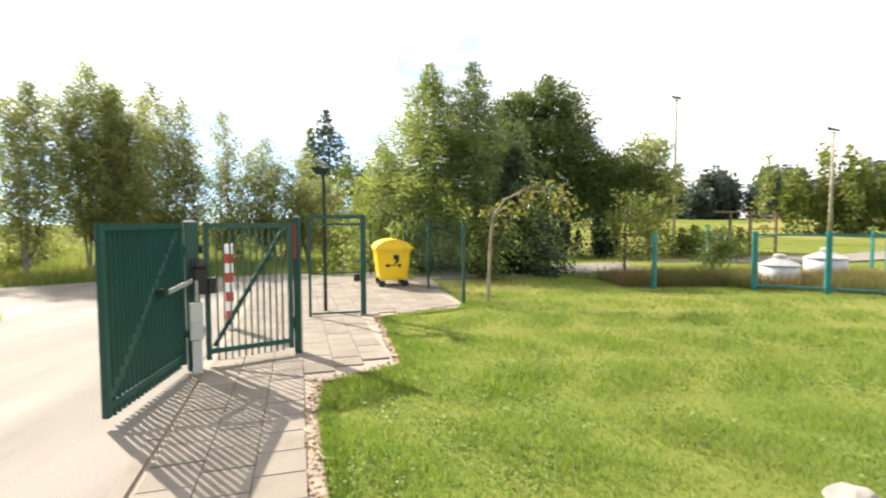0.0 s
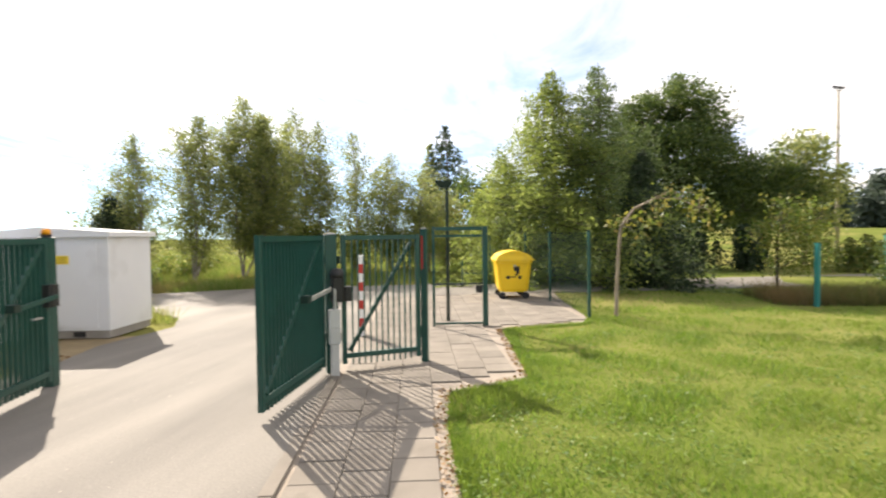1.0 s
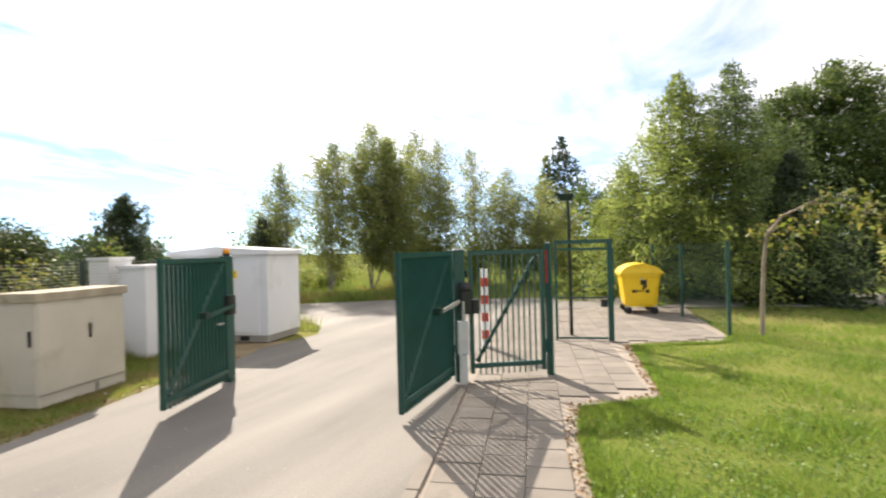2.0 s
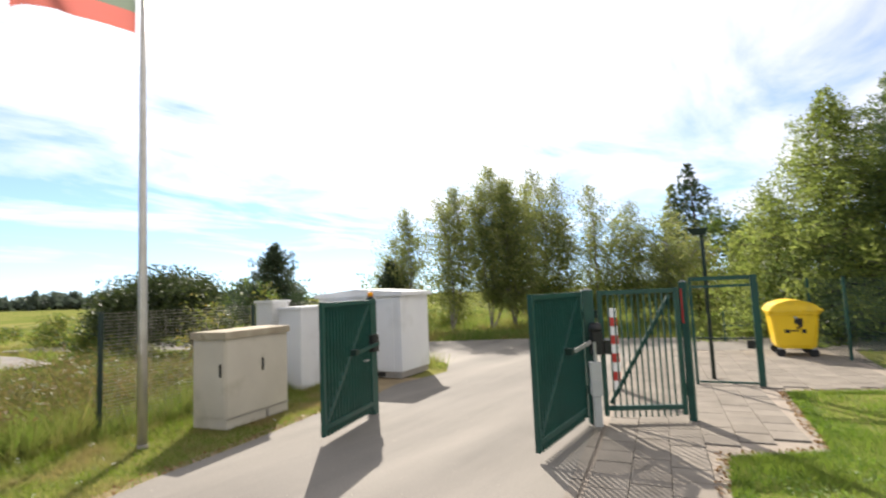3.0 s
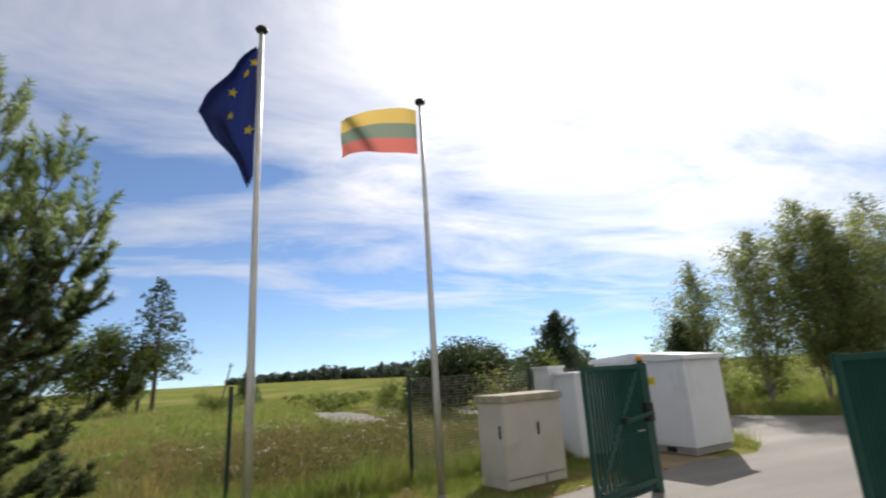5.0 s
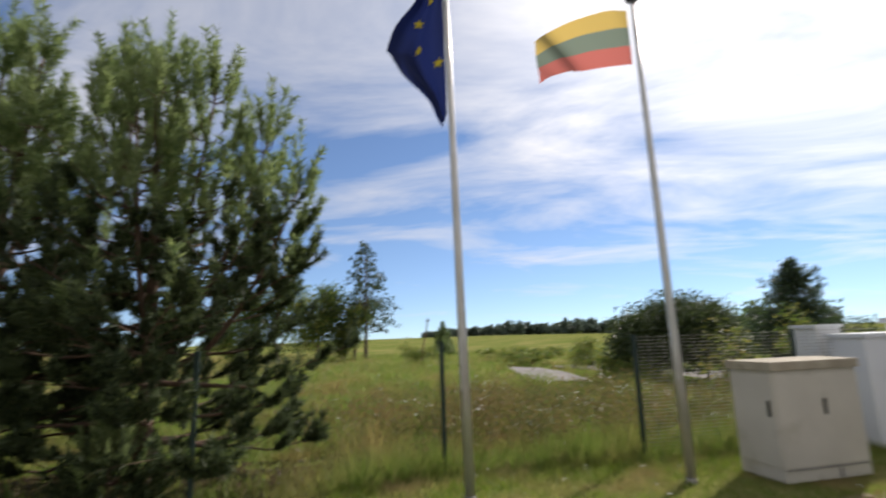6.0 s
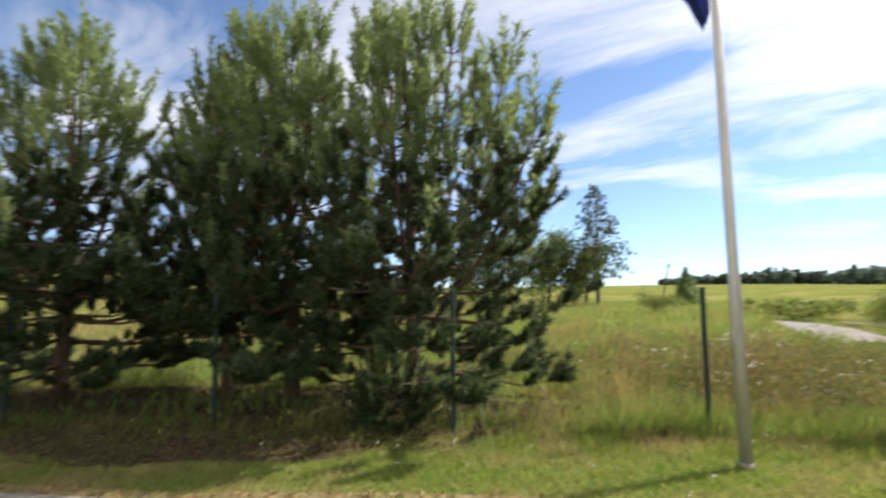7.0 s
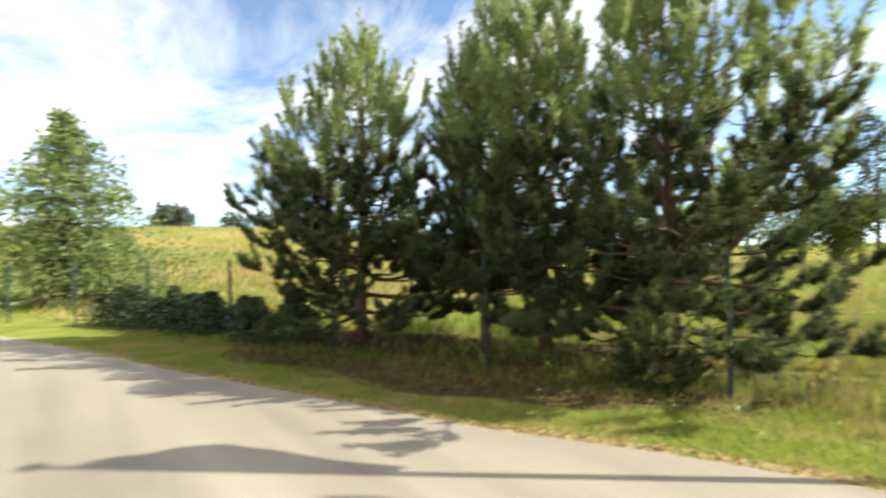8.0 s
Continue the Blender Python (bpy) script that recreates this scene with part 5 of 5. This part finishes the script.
    trunk.tube(axis, [max(0.008, r * k) for r in (0.12, 0.105, 0.095, 0.08, 0.066, 0.05, 0.036, 0.022, 0.01)], 9)
    n = max(5, int(14 * k ** 0.5))
    for i in range(n):
        q = start + (0.95 - start) * i / (n - 1)
        p0 = stem_point(axis, q)
        prof = w * min(1.0, 1.5 * (1 - q) + 0.04)
        nb = int(rng.integers(5, 8)) if q < 0.45 else int(rng.integers(3, 6))
        a0 = rng.uniform(0, 6.28)
        for j in range(nb):
            bough(p0, a0 + 6.283 * j / nb + rng.normal() * 0.22, prof * rng.uniform(0.6, 1.15), q, 0.36 if q < 0.22 else 0.14)
    crown_tip(axis[8], 4, 0.95 * k ** 0.5)
    for a, far, qb in leaders:
        a = radians(a)
        qa = max(0.25, qb - 0.45)
        p0 = stem_point(axis, qa)
        out = np.array((math.cos(a), math.sin(a), 0.0))
        line = [p0 + out * far * s ** 0.6 + np.array((0, 0, (qb - qa) * h * s ** 1.25)) for s in np.linspace(0, 1, 6)]
        trunk.tube(line, [0.045 * k, 0.04 * k, 0.033 * k, 0.026 * k, 0.018 * k, 0.01], 6)
        for s in np.linspace(0.42, 0.93, 4):
            p0 = stem_point(line, s)
            q = qa + (qb - qa) * s
            nb = int(rng.integers(3, 5))
            a0 = rng.uniform(0, 6.28)
            for j in range(nb):
                bough(p0, a0 + 6.283 * j / nb + rng.normal() * 0.2, w * 0.46 * (1.05 - s) * rng.uniform(0.6, 1.1) + 0.06, q, 0.25)
        crown_tip(line[5], 3, 0.92 * k ** 0.5)
    trunk.add(limbs.v, limbs.f)
    part("trunk", trunk, BARK_PINE, t, "", True)
    B, D, L = np.array(base), np.array(direc), np.array(length)
    u = rng.random((len(B), needles)) ** 0.85
    ang = rng.uniform(0, 6.283, u.shape)
    x = unit(np.cross(D, unit(rng.normal(size=D.shape))))
    y = np.cross(D, x)
    radial = x[:, None, :] * np.cos(ang)[..., None] + y[:, None, :] * np.sin(ang)[..., None]
    root = B[:, None, :] + D[:, None, :] * (u * L[:, None])[..., None]
    nd = radial * 0.80 + D[:, None, :] * 0.60
    tip = root + nd * rng.uniform(0.085, 0.135, u.shape)[..., None] * (min(1.0, k + 0.4) * np.where(young, 1.12, 1.0))[:, None, None]
    tang = np.cross(nd.reshape(-1, 3), rng.normal(size=(u.size, 3)))
    tang = unit(tang).reshape(nd.shape) * 0.0092
    tri = np.stack([root - tang, root + tang, tip], 2).reshape(-1, 3)
    high = tri.reshape(-1, 3, 3)[:, 2, 2] > 0.03
    # Crown shading by colour: dark inner needles, light needles on the sunlit tips.
    sunlit = np.repeat(np.array(young), needles)
    part("foliage", arrays_mesh("foliage", tri[np.repeat(high & ~sunlit, 3)], 3, SHADED_NEEDLES), SHADED_NEEDLES, t, "older inner needles, coloured darker as if in shade")
    part("sunlit_growth", arrays_mesh("sunlit_growth", tri[np.repeat(high & sunlit, 3)], 3, SUNLIT_NEEDLES), SUNLIT_NEEDLES, t, "young bottlebrush shoots, coloured lighter as if sunlit")
    return t


pine((-7.92, -4.42), 6.2, 2.3, 501, "bushy young pine with blue-green needles and red-brown stem", 0.12, [(88, 0.75, 0.92), (96, 1.45, 0.80), (86, 2.0, 0.66), (250, 0.75, 0.97), (10, 0.9, 0.8)], fill=0.84)
pine((-7.75, -6.6), 6.6, 2.1, 502, "dense dark young pine with upright shoots", 0.13, [(75, 0.75, 0.92), (272, 0.95, 0.98), (290, 1.5, 0.82), (20, 0.9, 0.82), (180, 0.9, 0.85)], fill=1.05)
pine((-7.6, -7.85), 5.9, 1.6, 503, "slim pine standing between larger pines", 0.22, [(260, 0.6, 0.9)])
pine((-6.2, -10.0), 6.4, 2.45, 504, "broad dark young pine with drooping lower limbs", 0.11, [(300, 0.7, 0.92), (303, 1.5, 0.76), (298, 2.1, 0.60), (60, 0.8, 0.86), (150, 0.8, 0.8)])
pine((-7.2, -4.3), 0.8, 0.35, 507, "small pine seedling at the fence", 0.1)
conifer("pine_tree", (-2.04, -25.02), 7.70, 4.4, YOUNG_PINE, "pale green pine with a pointed top", 505, 1.3, 0.0, 0.05, 0.24)


# ---------------------------------------------------------------- grass and weeds
def blades(n, sampler, hgt, width, rng, lean=0.35, tri=True):
    x, y = sampler(n)
    m = len(x)
    z = height(x, y) + GZ
    a = rng.uniform(0, 6.283, m)
    hh = hgt(x, y) * rng.uniform(0.5, 1.25, m)
    wv = np.stack([np.cos(a), np.sin(a), np.zeros(m)], 1) * (width * rng.uniform(0.6, 1.3, m))[:, None]
    b = np.stack([x, y, z], 1)
    t = b + np.stack([rng.normal(size=m) * lean * hh, rng.normal(size=m) * lean * hh, hh], 1)
    return np.stack([b - wv, b + wv, t], 1).reshape(-1, 3)


def area(rng, x0, x1, y0, y1, ok, near=(-1.0, 0.0), falloff=0.0):
    def f(n):
        x, y = rng.uniform(x0, x1, n), rng.uniform(y0, y1, n)
        k = ok(x, y)
        if falloff:
            k &= rng.random(n) < np.exp(-np.hypot(x - near[0], y - near[1]) / falloff)
        return x[k], y[k]
    return f


def open_ground(x, y):
    return ~inside(x, y, ROAD_POLY) & ~inside(x, y, BED_POLY) & ~inside(x, y, FAR_ROAD)


def fence_side(x, y):
    """How far a place lies beyond the meadow fence (positive) or on the road side of it."""
    return np.interp(y, [p[1] for p in FENCE[::-1]], [p[0] for p in FENCE[::-1]]) - x


rng = np.random.default_rng(600)
right = lambda x, y: open_ground(x, y) & (x > -4)
tuft = lambda x, y: 0.068 * (0.40 + 1.3 * np.abs(np.sin(x * 2.1 + np.sin(y * 1.7)) * np.sin(y * 1.9 + 0.5)))
lawn = np.concatenate([blades(180000, area(rng, -1.0, 9.0, -8.0, 0.5, right, falloff=6.0), tuft, 0.006, rng, 0.5),
                       blades(420000, area(rng, -1.6, 8.5, 0.5, 12.5, right, falloff=7.0), tuft, 0.0042, rng, 0.5),
                       blades(160000, area(rng, -1.6, 24, 5, 24, right, falloff=14.0), lambda x, y: tuft(x, y) * 1.2, 0.009, rng, 0.5)])
tagged(new("lawn_grass", arrays_mesh("lawn_grass", lawn, 3, LAWN)), "short bright green mown lawn grass", "grass", "", "stuff")
edge = lambda x, y: right(x, y) & (inside(x + 0.16, y, BED_POLY) | inside(x - 0.16, y, BED_POLY) | inside(x, y - 0.16, BED_POLY) | inside(x, y + 0.16, BED_POLY))
tagged(new("lawn_edge_grass", arrays_mesh("lawn_edge_grass", blades(220000, area(rng, -1.8, 0.8, 0.0, 11.2, edge), lambda x, y: 0.065 + 0 * x, 0.005, rng, 0.7), 3, LAWN)), "longer grass tufts along the path edge", "grass", "", "stuff")

cx, cy = area(rng, -1.6, 6.5, 0.8, 9.5, right, falloff=5.0)(90000)
clump = np.sin(cx * 3.1 + 2 * np.sin(cy * 1.3)) * np.sin(cy * 2.7 + 1.5 * np.sin(cx * 1.9)) > 0.1
cx, cy = cx[clump], cy[clump]
tagged(new("lawn_clover", arrays_mesh("lawn_clover", leaf_quads(np.stack([cx, cy, 0.0 * cx + GZ + 0.02 + 0.05 * rng.random(len(cx))], 1), 0.028, rng, 0.75, 0.85), 4, CLOVER)), "patches of broad clover leaves in the lawn", "clover", "", "stuff")

verge_ok = lambda x, y: open_ground(x, y) & (x < -0.5) & (fence_side(x, y) < 0.2) & (y < 7.5)
# Verge before the pines that is darkened for shade: less grass, more dark litter.
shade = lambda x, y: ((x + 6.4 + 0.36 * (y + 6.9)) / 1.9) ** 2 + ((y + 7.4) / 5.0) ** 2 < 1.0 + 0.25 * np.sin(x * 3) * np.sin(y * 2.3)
verge_thin = lambda x, y: verge_ok(x, y) & ~((x > -8.7) & (y > 6.2)) & ~(shade(x, y) & (np.sin(x * 91) * np.sin(y * 83) < 0.45))
verge = blades(330000, area(rng, -9.8, -1.2, -15, 7.5, verge_thin), lambda x, y: 0.07 + 0.11 * ss(-1.2, 0.1, fence_side(x, y)), 0.0055, rng, 0.6)
tagged(new("verge_grass", arrays_mesh("verge_grass", verge, 3, VERGE)), "rough verge grass between road and fence", "grass", "", "stuff")
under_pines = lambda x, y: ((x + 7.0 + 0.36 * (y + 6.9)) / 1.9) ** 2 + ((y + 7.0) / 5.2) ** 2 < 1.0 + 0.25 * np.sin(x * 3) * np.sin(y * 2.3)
mead_ok = lambda x, y: open_ground(x, y) & (x < 4) & (fence_side(x, y) > 0.1) & (y < 20) & ~(under_pines(x, y) & (np.sin(x * 91) * np.sin(y * 83) < 0.55))
# unmown grass against the cabinets
mead_h = lambda x, y: 0.13 + 0.42 * np.abs(np.sin(x * 0.9 + 1 + np.sin(y * 1.7)) * np.sin(y * 0.8 + x * 0.35)) ** 1.5
fringe = lambda x, y: mead_ok(x, y) & (fence_side(x, y) < 0.75) | verge_ok(x, y) & (fence_side(x, y) > -0.2) & ~shade(x, y)
mead = np.concatenate([blades(90000, area(rng, -10.2, -6.2, -5.5, 7.0, fringe), lambda x, y: 0.30 + 0.22 * np.abs(np.sin(x * 2.3 + y * 1.9) * np.sin(y * 1.1)), 0.006, rng, 0.4),
                       blades(520000, area(rng, -24, -4.5, -26, 9, mead_ok, (-5, -1), 9.0), mead_h, 0.0065, rng, 0.45),
                       blades(330000, area(rng, -62, -4, -50, 22, mead_ok, (-8, -2), 26.0), lambda x, y: mead_h(x, y) * 1.2, 0.022, rng, 0.45)])
tagged(new("meadow_grass", arrays_mesh("meadow_grass", mead, 3, MEADOW)), "tall rough meadow grass going to seed", "grass", "", "stuff")
dry_ok = lambda x, y: open_ground(x, y) & (fence_side(x, y) > 0.6) & (fence_side(x, y) > 0.6)
dry = blades(110000, area(rng, -75, 0, -95, -13, dry_ok, (-8, -20), 40.0), lambda x, y: 0.38 + 0.2 * np.sin(x * 0.3) * np.sin(y * 0.23), 0.05, rng, 0.4)
tagged(new("dry_field_grass", arrays_mesh("dry_field_grass", dry, 3, STRAW)), "ripe straw-coloured grass on the rising field", "grass", "", "stuff")
road_v = lambda x, y: open_ground(x, y) & (y > 9.2) & (x < 3) & ~((x > -1.5) & (y < 17.2))
rv = blades(260000, area(rng, -40, 10, 9, 36, road_v, (-9, 14), 14.0), lambda x, y: 0.22 + 0.25 * np.abs(np.sin(x * 1.3) * np.sin(y * 0.9)), 0.014, rng, 0.4)
tagged(new("roadside_grass", arrays_mesh("roadside_grass", rv, 3, MEADOW)), "tall bright grass along the far roadside", "grass", "", "stuff")
pit = lambda x, y: open_ground(x, y) & (y > 13.15 - 0.63 * np.maximum(0, x - 7.82)) & (y < 15.2 - 0.3 * np.maximum(0, x - 7.82))
tg2 = blades(26000, area(rng, 5.4, 13.5, 10.5, 15.4, pit), lambda x, y: 0.45 + 0 * x, 0.009, rng, 0.35)
tagged(new("dry_fence_grass", arrays_mesh("dry_fence_grass", tg2, 3, WEEDS)), "dry uncut grass inside the turquoise fence", "grass", "", "stuff")

# Soil sheet under the pines, with their shade put into its dark colour.
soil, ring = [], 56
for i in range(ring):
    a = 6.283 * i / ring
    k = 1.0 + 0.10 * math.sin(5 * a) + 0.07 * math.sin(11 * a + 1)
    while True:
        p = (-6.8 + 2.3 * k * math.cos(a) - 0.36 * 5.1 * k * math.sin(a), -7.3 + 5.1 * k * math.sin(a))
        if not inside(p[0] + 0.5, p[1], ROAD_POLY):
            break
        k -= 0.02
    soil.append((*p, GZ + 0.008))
struct("shaded_soil", Build().add(soil + [(-6.9, -7.3, GZ + 0.012)], [(i, (i + 1) % ring, ring) for i in range(ring)]), SHADED_PINE_SOIL, "needle-covered soil under the pines, coloured darker for their shade", "soil")

# weeds with leafy stems and white flower heads
wx, wy = rng.normal(-11.8, 1.9, 3600), rng.normal(1.6, 2.2, 3600)
kw = mead_ok(wx, wy)
wx, wy = wx[kw], wy[kw]
stems = blades(len(wx), lambda n: (wx, wy), lambda x, y: 0.70 + 0 * x, 0.008, rng, 0.2)
hw = rng.uniform(0.35, 0.80, len(wx)) * (0.8 + 0.55 * np.abs(np.sin(wx * 1.3 + 0.7) * np.sin(wy * 1.1 + wx * 0.4)))
lp = np.stack([np.repeat(wx, 9), np.repeat(wy, 9), np.repeat(hw, 9) * rng.random(len(wx) * 9) ** 0.7], 1)
lp[:, :2] += rng.normal(size=(len(lp), 2)) * 0.06
tagged(new("meadow_weeds", arrays_mesh("meadow_weeds", leaf_quads(lp, 0.085, rng, -1.0, 0.28), 4, WEEDS)), "brownish leafy weeds behind the fence", "weeds", "", "stuff")
tagged(new("weed_stems", arrays_mesh("weed_stems", stems, 3, WEEDS)), "thin upright weed stems", "weeds", "", "stuff")
pick = (rng.random(len(wx)) < 0.07) & (np.sin(wx * 1.9) * np.sin(wy * 1.6 + 1) > 0.2)
fp = np.stack([wx[pick], wy[pick], hw[pick] + 0.03], 1)
fp = np.repeat(fp, 9, 0) + rng.normal(size=(pick.sum() * 9, 3)) * np.array((0.035, 0.035, 0.012))
vx, vy = area(rng, -9.5, -4.8, -9, 5, verge_ok)(70)
fv = np.repeat(np.stack([vx, vy, 0 * vx + 0.09], 1), 4, 0) + rng.normal(size=(len(vx) * 4, 3)) * 0.012
tagged(new("white_flowers", arrays_mesh("white_flowers", leaf_quads(np.concatenate([fp, fv]), 0.022, rng, 0.5, 0.8), 4, PETALS)), "small white wild flowers", "flowers", "", "stuff")

# dry leaves and litter at the edges
dx, dy = rng.uniform(-1.75, 0.2, 9000), rng.uniform(0.5, 10.5, 9000)
near_edge = inside(dx, dy, BED_POLY) & ~inside(dx + 0.13, dy, BED_POLY)
lx, ly = rng.uniform(-7.6, -2.2, 30000), rng.uniform(-12, 6.5, 30000)
left_edge = ~inside(lx, ly, ROAD_POLY) & inside(lx + 0.22, ly, ROAD_POLY)
# Real needle fall, spread out to the verge to paint the pines' shade there.
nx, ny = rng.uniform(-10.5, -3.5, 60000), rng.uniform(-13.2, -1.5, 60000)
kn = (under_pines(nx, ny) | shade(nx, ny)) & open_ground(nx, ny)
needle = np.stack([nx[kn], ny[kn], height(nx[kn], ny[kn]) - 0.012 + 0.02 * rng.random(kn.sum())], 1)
tagged(new("shaded_needle_litter", arrays_mesh("shaded_needle_litter", leaf_quads(needle, 0.05, rng, 0.95, 0.3), 4, SHADED_LITTER)), "brown fallen needles under the pines, coloured darker for shade", "litter", "", "stuff")
lit = np.concatenate([np.stack([dx[near_edge], dy[near_edge], 0 * dx[near_edge] + 0.014], 1), np.stack([lx[left_edge], ly[left_edge], 0 * lx[left_edge] + 0.004], 1)])
tagged(new("leaf_litter", arrays_mesh("leaf_litter", leaf_quads(lit, 0.045, rng, 0.9, 0.7), 4, DRY_LEAF)), "brown dry leaves gathered along the edges", "leaves", "", "stuff")
struct("kiosk_soil", Build().add([(-7.3, 8.2, GZ + 0.012), (-8.7, 7.75, GZ + 0.012), (-8.75, 6.6, GZ + 0.012), (-8.1, 6.1, GZ + 0.012), (-7.0, 6.0, GZ + 0.012)], [(4, 3, 2, 1, 0)]), EARTH, "bare brown soil before the kiosk", "soil")
struct("verge_soil", Build().add([(*p, -0.012) for p in ROAD_LEFT[2:13]] + [(p[0] - 0.22, p[1], -0.012) for p in ROAD_LEFT[2:13]], [(i, i + 1, i + 12, i + 11) for i in range(10)]), EARTH, "strip of bare dry soil along the drive", "soil")

stick = thing("fallen_branch", (-8.0, -3.9), 60, "bare pale fallen branch in the grass", "branch")
part("wood", Build().tube([(0, 0, 0.02), (0.3, 0.03, 0.30), (0.6, 0.0, 0.34), (0.9, 0.02, 0.24)], [0.014, 0.012, 0.009, 0.004], 6), BARK_PALE, stick)


# ---------------------------------------------------------------- pale pieces for glints on the drive
# Tiny pale pieces added in place of the asphalt's glossy specks.
grng = np.random.default_rng(611)
gp = np.column_stack((grng.uniform(-6.5, 0.5, 3000), grng.uniform(-4.0, 12.0, 3000)))
gp = gp[inside(gp[:, 0], gp[:, 1], ROAD_POLY)]
gs = 0.0035 + 0.008 * grng.random(len(gp)) ** 4
ga = grng.uniform(0, 6.283, len(gp))
corner = [np.column_stack((gp + (np.column_stack((np.cos(ga + k), np.sin(ga + k))) * (gs * grng.uniform(0.7, 1.3, len(gp)))[:, None]), np.zeros(len(gp)))) for k in (0.0, 2.1, 4.2)]
peak = np.column_stack((gp, gs * 0.5))
for c in corner:
    c[:, 2] = 0.001
grit = np.stack([corner[0], corner[1], peak, corner[1], corner[2], peak, corner[2], corner[0], peak], 1).reshape(-1, 3)
tagged(new("road_glints", arrays_mesh("road_glints", grit, 3, GLINT_SPECK)), "tiny pale pieces on the drive, standing in for glints of gloss", "grit", "", "stuff")


# ---------------------------------------------------------------- paving slabs
S = 0.363
SLAB_MESH = Build().add([(x * (S / 2 - gx), y * (S / 2 - gy), z) for gx, gy, z in ((0.004, 0.007, -0.03), (0.002, 0.005, 0.004), (0.007, 0.011, 0.010)) for x, y in ((-1, -1), (1, -1), (1, 1), (-1, 1))],
                        [(0, 1, 5, 4), (1, 2, 6, 5), (2, 3, 7, 6), (3, 0, 4, 7), (4, 5, 9, 8), (5, 6, 10, 9), (6, 7, 11, 10), (7, 4, 8, 11), (8, 9, 10, 11)]).mesh("slab", SLAB)
ux, uy = Vector((0.975, 0.221)), Vector((-0.221, 0.975))
org = Vector((-2.36, 3.2)) + ux * 0.155 + uy * 0.145
prng = random.Random(5)
slabs = []
for c in range(-7, 14):
    for r in range(-28, 36):
        p = org + ux * ((c + 0.5) * S) + uy * ((r + (0.5 if c % 2 else 0.0) + 0.5) * S)
        corners = [p + ux * (i * S * 0.47) + uy * (j * S * 0.47) for i in (-1, 1) for j in (-1, 1)]
        if all(inside(q.x, q.y, BED_POLY) for q in corners):
            slabs.append(p)
slabs.sort(key=lambda p: abs(p.y - 4.5))
rest = Build()
ang = math.atan2(ux.y, ux.x)
for i, p in enumerate(slabs):
    z, tx, ty = prng.uniform(-0.003, 0.003), prng.uniform(-0.006, 0.006), prng.uniform(-0.006, 0.006)
    if i < 300:
        ob = new("slab", SLAB_MESH)
        ob.parent = pavement
        ob.matrix_local = Matrix.LocRotScale((p.x, p.y, z), Euler((tx, ty, ang)), None)
    else:
        m = Matrix.LocRotScale((p.x, p.y, z), Euler((tx, ty, ang)), None)
        rest.add([m @ v.co for v in SLAB_MESH.vertices], [tuple(q.vertices) for q in SLAB_MESH.polygons])
if rest.v:
    ro = part("more_slabs", rest, SLAB, pavement)
    tagged(ro, kind="stuff")
EDGING = Build().box((0, 0, -0.02), (0.10, 0.98, 0.064), 0, 0.008).mesh("edging_stone", SLAB)
e0, e1 = Vector((-2.36, 3.20)), Vector((-2.95, 5.80))
ed = (e1 - e0).normalized()
for i in range(-8, 3):
    p = e0 + ed * (0.5 + i * 1.0) + Vector((ed.y, -ed.x)) * 0.055
    ob = new("edging_stone", EDGING)
    ob.parent = pavement
    ob.matrix_local = Matrix.LocRotScale((p.x, p.y, 0.003), Euler((0, 0, math.atan2(-ed.x, ed.y))), None)
